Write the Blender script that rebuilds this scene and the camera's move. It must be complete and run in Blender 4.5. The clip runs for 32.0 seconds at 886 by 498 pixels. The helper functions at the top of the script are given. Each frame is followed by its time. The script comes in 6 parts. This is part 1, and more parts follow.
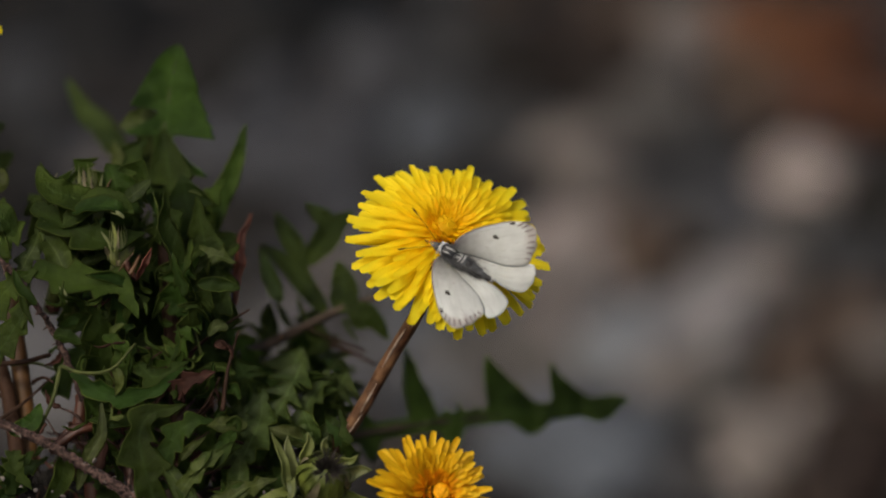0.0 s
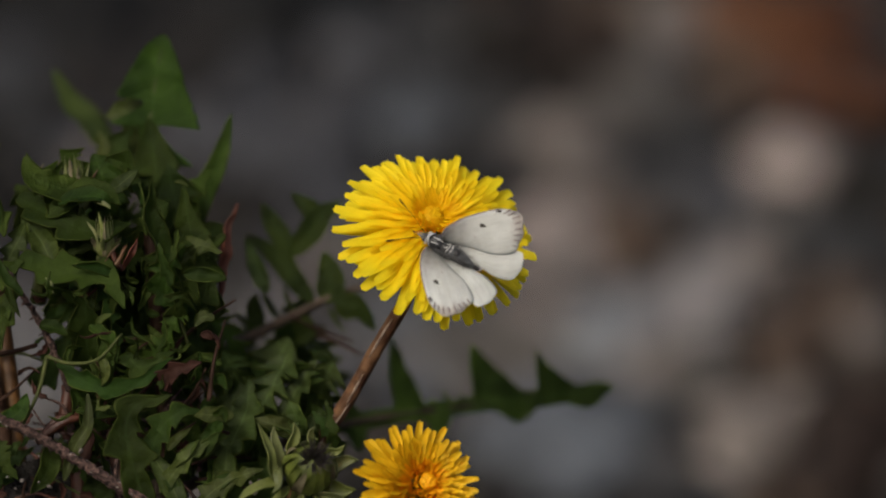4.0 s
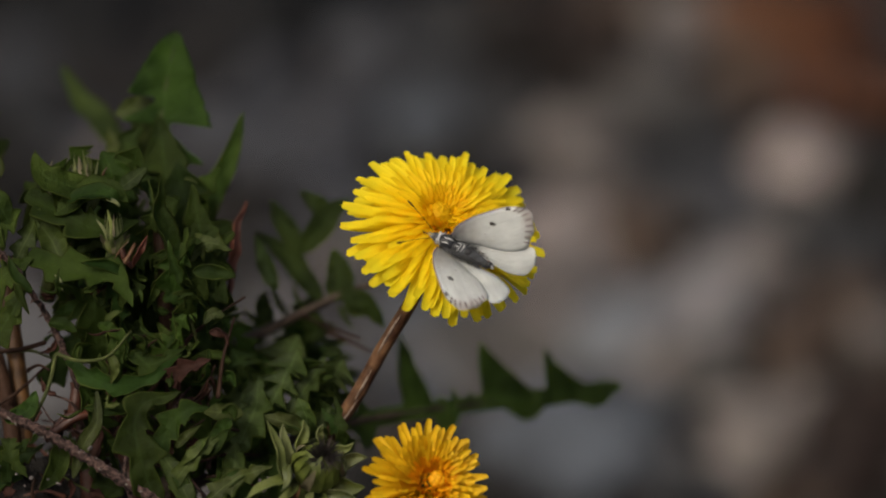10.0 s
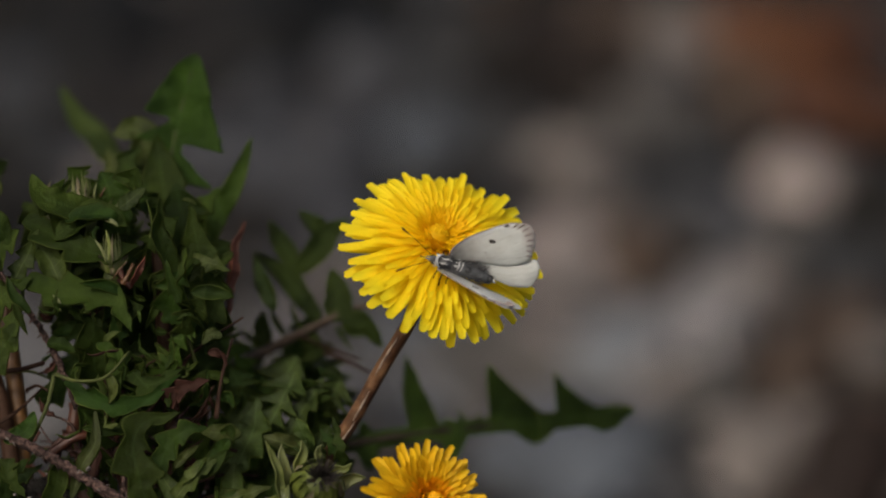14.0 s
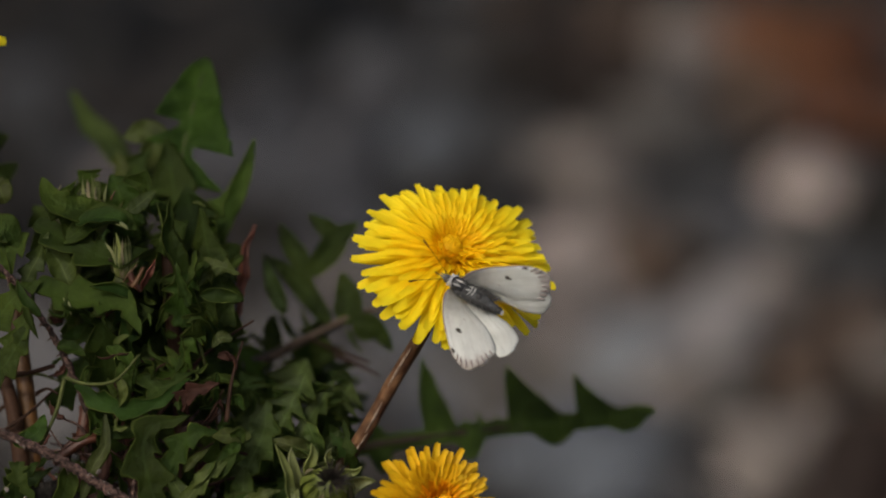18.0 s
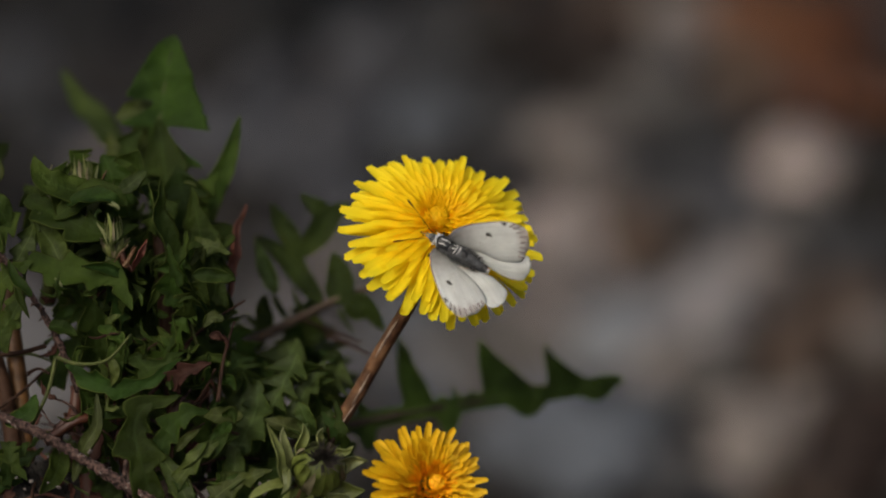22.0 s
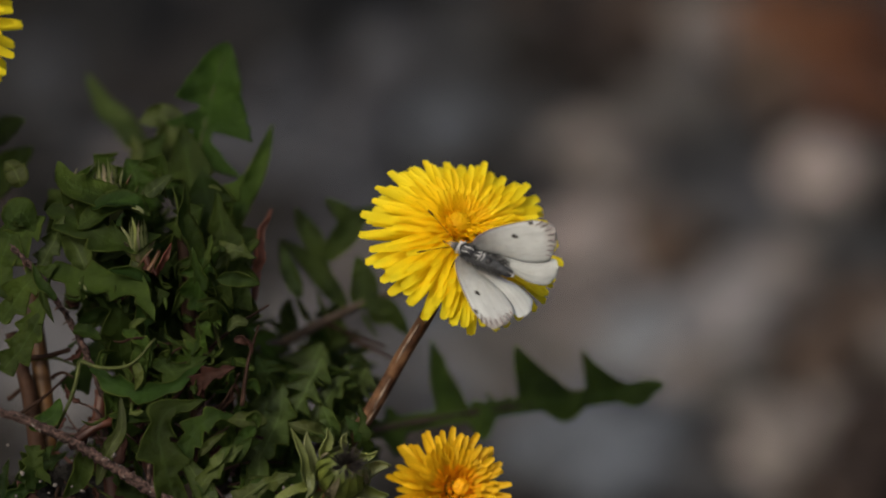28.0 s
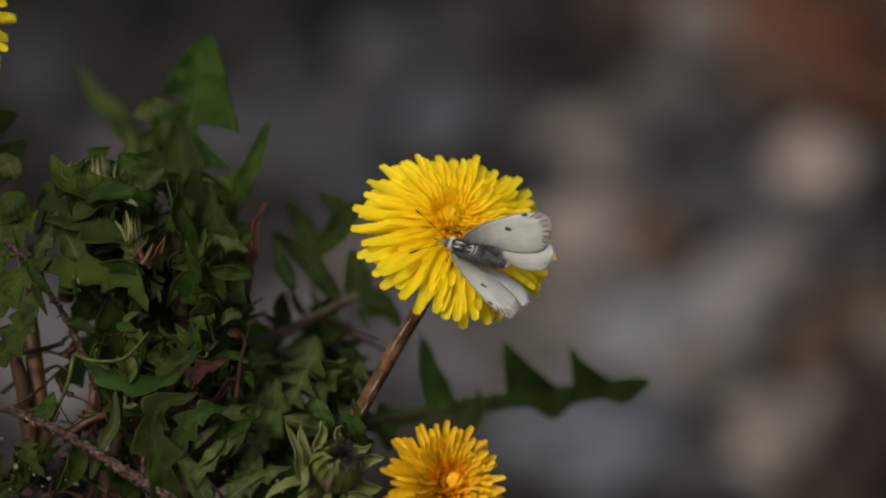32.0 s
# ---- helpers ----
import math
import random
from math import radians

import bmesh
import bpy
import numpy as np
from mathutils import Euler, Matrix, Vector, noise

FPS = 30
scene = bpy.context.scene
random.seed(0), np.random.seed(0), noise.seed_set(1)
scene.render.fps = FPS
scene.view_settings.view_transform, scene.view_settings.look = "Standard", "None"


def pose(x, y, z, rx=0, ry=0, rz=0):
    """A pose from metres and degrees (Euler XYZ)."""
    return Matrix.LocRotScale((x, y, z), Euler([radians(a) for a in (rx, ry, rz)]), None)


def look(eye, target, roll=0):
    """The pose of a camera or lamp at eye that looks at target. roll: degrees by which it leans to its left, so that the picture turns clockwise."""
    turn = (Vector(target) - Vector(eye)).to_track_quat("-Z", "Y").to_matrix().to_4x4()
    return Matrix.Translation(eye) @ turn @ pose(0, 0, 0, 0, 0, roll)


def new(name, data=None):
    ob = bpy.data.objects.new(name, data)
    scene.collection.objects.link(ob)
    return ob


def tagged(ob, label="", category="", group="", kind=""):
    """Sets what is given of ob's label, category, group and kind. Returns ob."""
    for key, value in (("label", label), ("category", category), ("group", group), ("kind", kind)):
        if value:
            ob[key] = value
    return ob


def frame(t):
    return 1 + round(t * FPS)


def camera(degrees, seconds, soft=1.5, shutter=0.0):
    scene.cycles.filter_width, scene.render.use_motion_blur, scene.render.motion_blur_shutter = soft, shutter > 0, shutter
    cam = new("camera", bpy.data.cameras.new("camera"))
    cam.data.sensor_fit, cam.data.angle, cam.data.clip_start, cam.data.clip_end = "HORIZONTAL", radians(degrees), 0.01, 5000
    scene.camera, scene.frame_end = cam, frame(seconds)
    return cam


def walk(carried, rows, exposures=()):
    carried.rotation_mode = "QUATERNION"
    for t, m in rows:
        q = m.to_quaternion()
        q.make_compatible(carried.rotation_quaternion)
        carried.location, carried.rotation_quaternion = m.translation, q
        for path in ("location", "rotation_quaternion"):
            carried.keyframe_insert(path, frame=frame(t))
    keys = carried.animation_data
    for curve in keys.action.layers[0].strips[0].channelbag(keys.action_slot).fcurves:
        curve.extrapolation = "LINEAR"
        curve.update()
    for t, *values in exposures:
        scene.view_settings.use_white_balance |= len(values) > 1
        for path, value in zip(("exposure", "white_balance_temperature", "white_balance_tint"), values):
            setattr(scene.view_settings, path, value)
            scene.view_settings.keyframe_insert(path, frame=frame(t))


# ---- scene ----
# A dandelion clump on the edge of a low bank, a white butterfly on its open flower, wet gravel below and behind.
MM = 0.001
TILT = radians(30)
CENTRE = Vector((0.0, 0.0, 0.30))
RIGHT = Vector((1, 0, 0))
RISE = Vector((0, math.sin(TILT), math.cos(TILT)))
NEAR = Vector((0, -math.cos(TILT), math.sin(TILT)))
STAGE = Matrix.Translation(CENTRE) @ Matrix((RIGHT, RISE, NEAR)).transposed().to_4x4()


def spot(u, v, w=0.0):
    """A place in the plant's own slanted axes (across, up the slant, towards the lens), in millimetres."""
    return STAGE @ Vector((u * MM, v * MM, w * MM))


def seat(u, v, w=0.0):
    """The pose of a thing in those axes."""
    return STAGE @ Matrix.Translation((u * MM, v * MM, w * MM))


# ---- camera ----
EYE = spot(0, 0, 1500)
cam = camera(5.984, 32.0, soft=2.0)
cam.data.dof.use_dof = True
cam.data.dof.focus_distance = 1.495
cam.data.dof.aperture_fstop = 7.9
cam.data.dof.aperture_blades = 0


def aim(u, v):
    return look(EYE, spot(u, v))


walk(cam, [(t, aim(u, v)) for t, u, v in (
    (0, 0.3, 0.8), (0.5, 0.9, 0.1), (1, 2.8, -2.5), (1.5, 3.6, -1.2), (2, 2.6, 1.5), (2.5, 1.4, 1.4), (3, 1.7, -0.5), (3.5, 2.8, -1.2),
        (5.5, 1.7, 0.3), (6, 1, -0.3), (6.5, -0, 0.8), (7, -0.3, 0.3), (7.5, 0.8, -0.3), (8, 0.2, -1.1), (8.5, -1.5, -0.7), (9, -1.7, 2.8),
        (9.5, 0.3, 0.6), (10, 1.1, -1.4), (10.5, 1.3, -2.6), (11, 0.9, -1.2), (11.5, 0.2, -0.2), (12, -0.2, -1), (12.5, -0.9, -2.3), (13, -0, 0),
        (13.5, 0.8, 2.3), (14, 1.4, 2.2), (14.5, 1.7, 1.5), (16.5, 1.2, 0.1), (17, 1.8, -2), (17.5, 0.9, 0.7), (18, -0.4, 2.8), (18.5, 0.3, 1.3),
        (19, 1.4, -1.7), (19.5, 0.6, -3.6), (20, -0.5, 3.4), (20.5, 0.1, 0.4), (21, 2, -2.5), (21.5, 2.4, -4.8), (22, 1.1, -0.8), (22.5, 0.1, -0.2),
        (23, -0.4, -0.4), (23.5, -1.2, -0.9), (24, -1.8, -0.2), (24.5, -1.4, 0.5), (25, -1.6, 0.5), (25.5, -1.8, 1.1), (27.5, -1.7, 0.5), (28, -3.2, -0),
        (28.5, -2.6, 3.1), (29, -0.5, 2), (29.5, 0.5, 1.4), (30, 1.1, 0.8), (30.5, 1.6, 2.5), (31, 1.3, 1.1), (31.5, 0.7, -2), (32, -2.1, -1.2),
)], exposures=((0.0, 0.0), (32.0, 0.0)))

# ---- world and sun ----
SUN_FROM = (RIGHT * -0.38 + RISE * 0.46 + NEAR * 0.80).normalized()
world = bpy.data.worlds.new("sky")
scene.world = world
world.use_nodes = True
wn = world.node_tree.nodes
sky = wn.new("ShaderNodeTexSky")
sky.sky_type = "NISHITA"
sky.sun_disc = False
sky.dust_density = 8.5
sky.ozone_density = 0.5
sky.sun_elevation = math.asin(SUN_FROM.z)
sky.sun_rotation = math.atan2(SUN_FROM.x, SUN_FROM.y)
world.node_tree.links.new(sky.outputs[0], wn["Background"].inputs["Color"])
wn["Background"].inputs["Strength"].default_value = 0.105
sun = new("sun", bpy.data.lights.new("sun", "SUN"))
sun.data.energy = 1.42
sun.data.angle = radians(10.0)
sun.data.color = (1.0, 0.975, 0.85)
sun.matrix_basis = look(SUN_FROM * 20, (0, 0, 0))


# ---- materials ----
def material(name, colour, rough=0.6, vary=0.25, fine=900.0, coarse=120.0, bump=0.3, relief=0.0002, second=None,
             through_light=0.0, glow_colour=None, random_tint=0.0, sheen=0.0, spec=0.5, hue_tint=0.0, veins=0.0):
    """A surface of one colour with grain at two scales, relief, and light that passes through thin tissue."""
    m = bpy.data.materials.new(name)
    m.use_nodes = True
    nt = m.node_tree
    n, l = nt.nodes, nt.links
    bsdf = n["Principled BSDF"]
    out = n["Material Output"]
    co = n.new("ShaderNodeTexCoord")
    a = n.new("ShaderNodeTexNoise")
    a.inputs["Scale"].default_value, a.inputs["Detail"].default_value = coarse, 4
    b = n.new("ShaderNodeTexNoise")
    b.inputs["Scale"].default_value, b.inputs["Detail"].default_value = fine, 3
    l.new(co.outputs["Object"], a.inputs["Vector"])
    l.new(co.outputs["Object"], b.inputs["Vector"])
    ramp = n.new("ShaderNodeMix")
    ramp.data_type = "RGBA"
    dark = tuple(c * (1 - vary) for c in colour)
    light = second or tuple(min(1, c * (1 + vary)) for c in colour)
    ramp.inputs["A"].default_value = (*dark, 1)
    ramp.inputs["B"].default_value = (*light, 1)
    wide = n.new("ShaderNodeMapRange")
    wide.inputs["From Min"].default_value, wide.inputs["From Max"].default_value = 0.32, 0.68
    l.new(a.outputs["Fac"], wide.inputs["Value"])
    l.new(wide.outputs["Result"], ramp.inputs["Factor"])
    grain = n.new("ShaderNodeMapRange")
    grain.inputs["From Min"].default_value, grain.inputs["From Max"].default_value = 0.3, 0.7
    grain.inputs["To Min"].default_value, grain.inputs["To Max"].default_value = 1 - vary * 0.5, 1 + vary * 0.4
    l.new(b.outputs["Fac"], grain.inputs["Value"])
    hsv = n.new("ShaderNodeHueSaturation")
    l.new(ramp.outputs["Result"], hsv.inputs["Color"])
    if random_tint:
        info = n.new("ShaderNodeObjectInfo")
        tint = n.new("ShaderNodeMapRange")
        tint.inputs["To Min"].default_value, tint.inputs["To Max"].default_value = 1 - random_tint, 1 + random_tint
        l.new(info.outputs["Random"], tint.inputs["Value"])
        both = n.new("ShaderNodeMath")
        both.operation = "MULTIPLY"
        l.new(grain.outputs["Result"], both.inputs[0])
        l.new(tint.outputs["Result"], both.inputs[1])
        l.new(both.outputs[0], hsv.inputs["Value"])
        again = n.new("ShaderNodeMath")
        again.operation = "FRACT"
        seven = n.new("ShaderNodeMath")
        seven.operation = "MULTIPLY"
        seven.inputs[1].default_value = 7.31
        l.new(info.outputs["Random"], seven.inputs[0])
        l.new(seven.outputs[0], again.inputs[0])
        hue = n.new("ShaderNodeMapRange")
        hue.inputs["To Min"].default_value, hue.inputs["To Max"].default_value = 0.5 - hue_tint, 0.5 + hue_tint * 0.4
        l.new(again.outputs[0], hue.inputs["Value"])
        l.new(hue.outputs["Result"], hsv.inputs["Hue"])
    else:
        l.new(grain.outputs["Result"], hsv.inputs["Value"])
    base = hsv.outputs["Color"]
    if veins:
        # a pale midrib and slanting side veins, from the leaf's own length and breadth
        split = n.new("ShaderNodeSeparateXYZ")
        l.new(co.outputs["UV"], split.inputs[0])
        breadth = n.new("ShaderNodeMath")
        breadth.operation = "ABSOLUTE"
        l.new(split.outputs["Y"], breadth.inputs[0])
        slant = n.new("ShaderNodeMath")
        slant.operation = "MULTIPLY_ADD"
        slant.inputs[1].default_value = -0.9
        along = n.new("ShaderNodeMath")
        along.operation = "MULTIPLY"
        along.inputs[1].default_value = 7.0
        l.new(split.outputs["X"], along.inputs[0])
        l.new(breadth.outputs[0], slant.inputs[0])
        l.new(along.outputs[0], slant.inputs[2])
        fold = n.new("ShaderNodeMath")
        fold.operation = "PINGPONG"
        fold.inputs[1].default_value = 0.5
        l.new(slant.outputs[0], fold.inputs[0])
        side = n.new("ShaderNodeMapRange")
        side.inputs["From Max"].default_value = 0.09
        side.inputs["To Min"].default_value, side.inputs["To Max"].default_value = veins * 0.5, 0.0
        l.new(fold.outputs[0], side.inputs["Value"])
        mid = n.new("ShaderNodeMapRange")
        mid.inputs["From Max"].default_value = 0.10
        mid.inputs["To Min"].default_value, mid.inputs["To Max"].default_value = veins, 0.0
        l.new(breadth.outputs[0], mid.inputs["Value"])
        most = n.new("ShaderNodeMath")
        most.operation = "MAXIMUM"
        l.new(side.outputs["Result"], most.inputs[0])
        l.new(mid.outputs["Result"], most.inputs[1])
        pale = n.new("ShaderNodeMix")
        pale.data_type = "RGBA"
        pale.inputs["B"].default_value = (*(min(1, c * 2.2 + 0.02) for c in light), 1)
        l.new(most.outputs[0], pale.inputs["Factor"])
        l.new(base, pale.inputs["A"])
        base = pale.outputs["Result"]
    l.new(base, bsdf.inputs["Base Color"])
    bsdf.inputs["Roughness"].default_value = rough
    bsdf.inputs["Specular IOR Level"].default_value = spec
    if sheen:
        bsdf.inputs["Sheen Weight"].default_value = sheen
    bm_node = n.new("ShaderNodeBump")
    bm_node.inputs["Strength"].default_value, bm_node.inputs["Distance"].default_value = bump, relief
    l.new(b.outputs["Fac"], bm_node.inputs["Height"])
    l.new(bm_node.outputs["Normal"], bsdf.inputs["Normal"])
    if through_light:
        tr = n.new("ShaderNodeBsdfTranslucent")
        tr.inputs["Color"].default_value = (*(glow_colour or colour), 1)
        mix = n.new("ShaderNodeMixShader")
        mix.inputs[0].default_value = through_light
        l.new(bsdf.outputs[0], mix.inputs[1])
        l.new(tr.outputs[0], mix.inputs[2])
        l.new(mix.outputs[0], out.inputs["Surface"])
    return m


LEAF = material("leaf_green", (0.0208, 0.0455, 0.0062), 0.55, 0.42, 1300, 150, 0.9, 0.0006, (0.0390, 0.0735, 0.0098), 0.40, (0.09, 0.14, 0.014), 0.32, spec=0.12, hue_tint=0.03, veins=0.32)
LEAF_PALE = material("leaf_pale", (0.0310, 0.0482, 0.0095), 0.52, 0.4, 1300, 150, 0.6, 0.0005, (0.0619, 0.0843, 0.0189), 0.34, (0.12, 0.16, 0.018), 0.32, spec=0.15, hue_tint=0.03, veins=0.5)
# darker copy of the leaf green: shade of the lower clump put into colour
LEAF_DARK_SHADE = material("leaf_dark_shade", (0.0125, 0.0290, 0.0040), 0.58, 0.45, 1300, 150, 0.7, 0.0005, (0.0245, 0.0480, 0.0072), 0.38, (0.075, 0.115, 0.013), 0.32, spec=0.10, hue_tint=0.035, veins=0.25)
LEAF_BLUE = material("leaf_bluish", (0.030, 0.056, 0.008), 0.6, 0.35, 1300, 170, 0.6, 0.0005, (0.046, 0.075, 0.012), 0.35, (0.08, 0.13, 0.012), 0.2, spec=0.07)
# brighter copy of the leaf green: sunlight put into the colour
LEAF_LIT = material("leaf_lit", (0.0250, 0.0480, 0.0092), 0.55, 0.4, 1300, 150, 0.6, 0.0005, (0.0470, 0.0780, 0.0155), 0.32, (0.11, 0.165, 0.015), 0.25, spec=0.18, hue_tint=0.02, veins=0.45)
RIB = material("leaf_rib", (0.05, 0.06, 0.02), 0.6, 0.3, 1500, 200, 0.3, 0.0002, (0.08, 0.09, 0.03), 0.15, spec=0.2)
RIB_BROWN = material("leaf_rib_brown", (0.050, 0.038, 0.026), 0.65, 0.3, 1500, 200, 0.3, 0.0002, (0.080, 0.058, 0.042), spec=0.15)
RIB_DARK = material("leaf_rib_dark_brown", (0.026, 0.020, 0.014), 0.7, 0.4, 1500, 200, 0.5, 0.0004, (0.048, 0.036, 0.026), spec=0.1)
# margin colour that paints the rim light of thin leaf edges
RIM_LIGHT = material("leaf_rim_light", (0.024, 0.042, 0.007), 0.6, 0.6, 1500, 320, 0.3, 0.0002, (0.052, 0.070, 0.015), 0.35, (0.12, 0.16, 0.018), 0.4, spec=0.05)
STALK = material("stalk_brown", (0.058, 0.021, 0.009), 0.6, 0.5, 900, 300, 0.7, 0.0005, (0.125, 0.064, 0.030), spec=0.15)
PALE_STRIP = material("stalk_pale_strip", (0.16, 0.105, 0.075), 0.6, 0.5, 1200, 400, 0.5, 0.0003, (0.36, 0.28, 0.22), spec=0.3)
STALK_RED = material("stalk_red", (0.045, 0.014, 0.008), 0.5, 0.4, 900, 160, 0.4, 0.0003, (0.105, 0.032, 0.014), 0.15, (0.15, 0.04, 0.01))
STALK_ORANGE = material("stalk_orange", (0.060, 0.026, 0.010), 0.5, 0.5, 700, 90, 0.4, 0.0003, (0.16, 0.075, 0.022), 0.1)
STALK_DARK = material("stalk_dark", (0.030, 0.015, 0.009), 0.65, 0.4, 900, 160, 0.5, 0.0003, spec=0.12)
STALK_GREEN = material("stalk_green", (0.045, 0.060, 0.014), 0.6, 0.4, 900, 260, 0.3, 0.0002, (0.085, 0.10, 0.025), 0.2, spec=0.2)
WITHERED = material("withered_leaf", (0.030, 0.012, 0.008), 0.7, 0.4, 1200, 150, 0.6, 0.0004, (0.062, 0.026, 0.018), 0.2, (0.08, 0.03, 0.018), spec=0.15)
DRY_RED = material("dry_red_leaf", (0.08, 0.020, 0.010), 0.6, 0.4, 1200, 150, 0.6, 0.0004, (0.15, 0.042, 0.020), 0.25, (0.2, 0.05, 0.02))
BARK = material("twig_bark", (0.022, 0.010, 0.007), 0.8, 0.7, 1800, 900, 1.0, 0.0008, (0.12, 0.072, 0.060), spec=0.25)
RAY_OUTER = material("floret_yellow", (0.92, 0.745, 0.013), 0.55, 0.07, 2600, 240, 0.25, 0.0002, (0.96, 0.82, 0.03), 0.5, (1.0, 0.80, 0.01), 0.06, spec=0.15)
RAY_MID = material("floret_golden", (0.93, 0.70, 0.009), 0.55, 0.08, 2600, 240, 0.25, 0.0002, (0.96, 0.77, 0.016), 0.54, (1.0, 0.76, 0.01), 0.06, spec=0.15)
RAY_CORE = material("floret_orange", (0.94, 0.60, 0.006), 0.55, 0.10, 2600, 240, 0.25, 0.0002, (0.96, 0.71, 0.010), 0.58, (1.0, 0.73, 0.005), 0.08, spec=0.15)
OLD_OUTER = material("aged_floret_yellow", (0.62, 0.37, 0.005), 0.55, 0.16, 2600, 240, 0.25, 0.0002, (0.74, 0.47, 0.009), 0.24, (0.9, 0.48, 0.01), 0.1, spec=0.2)
OLD_CORE = material("aged_floret_orange", (0.82, 0.39, 0.003), 0.55, 0.16, 2600, 240, 0.25, 0.0002, (0.86, 0.42, 0.005), 0.28, (0.9, 0.36, 0.005), 0.12, spec=0.2)
BRACT = material("bract_green", (0.085, 0.105, 0.030), 0.55, 0.35, 1500, 170, 0.4, 0.0003, (0.17, 0.185, 0.062), 0.25, (0.2, 0.25, 0.06), 0.15)
BRACT_INNER = material("bract_inner_green", (0.080, 0.102, 0.014), 0.5, 0.4, 1500, 170, 0.4, 0.0003, (0.14, 0.170, 0.030), 0.2, (0.12, 0.16, 0.03), 0.25)
BRACT_OUTER = material("bract_outer_pale", (0.090, 0.115, 0.020), 0.55, 0.35, 1500, 170, 0.4, 0.0003, (0.185, 0.212, 0.050), 0.3, (0.24, 0.28, 0.07), 0.2)
BRACT_DRY = material("bract_dry_tip", (0.12, 0.105, 0.055), 0.7, 0.4, 1500, 170, 0.4, 0.0003, (0.22, 0.19, 0.10), 0.2)
TUFT = material("dark_tuft", (0.012, 0.010, 0.008), 0.6, 0.4, 1500, 300, 0.4, 0.0002, (0.04, 0.03, 0.025))
WING_VEIN = material("wing_vein", (0.44, 0.44, 0.41), 0.6, 0.15, 3000, 300, 0.2, 0.0001)
WING_MARK = material("wing_brown_scale", (0.20, 0.16, 0.14), 0.8, 0.3, 4000, 500, 0.4, 0.0001)
WING_FAINT = material("wing_pale_brown_scale", (0.27, 0.225, 0.215), 0.8, 0.3, 4000, 500, 0.4, 0.0001)
WING_DARK = material("wing_dark_scale", (0.045, 0.038, 0.030), 0.8, 0.4, 4000, 500, 0.4, 0.0001)
BODY = material("insect_body", (0.006, 0.006, 0.007), 0.38, 0.6, 2600, 900, 0.5, 0.0002, (0.026, 0.026, 0.029), spec=0.45)
BODY_BELLY = material("insect_abdomen", (0.050, 0.053, 0.058), 0.7, 0.4, 2600, 700, 0.6, 0.0002, (0.125, 0.13, 0.138), spec=0.15)
FUR = material("insect_fur", (0.42, 0.42, 0.41), 0.7, 0.35, 3000, 600, 0.2, 0.0001, (0.62, 0.62, 0.60))
FUR_GREY = material("insect_grey_fur", (0.10, 0.10, 0.098), 0.8, 0.4, 3000, 600, 0.3, 0.0001, (0.22, 0.22, 0.21), spec=0.1)
FUR_DARK = material("insect_dark_fur", (0.035, 0.035, 0.037), 0.8, 0.4, 3000, 600, 0.2, 0.0001, (0.10, 0.10, 0.10), spec=0.1)
EYE_DARK = material("insect_eye", (0.05, 0.05, 0.045), 0.25, 0.3, 3000, 600, 0.2, 0.0001)
SOIL = material("wet_soil", (0.014, 0.012, 0.011), 0.9, 0.5, 420, 22, 1.0, 0.003, (0.031, 0.028, 0.025), spec=0.15)
CHIP = material("pale_chip", (0.14, 0.12, 0.105), 0.7, 0.3, 900, 200, 0.4, 0.0003)


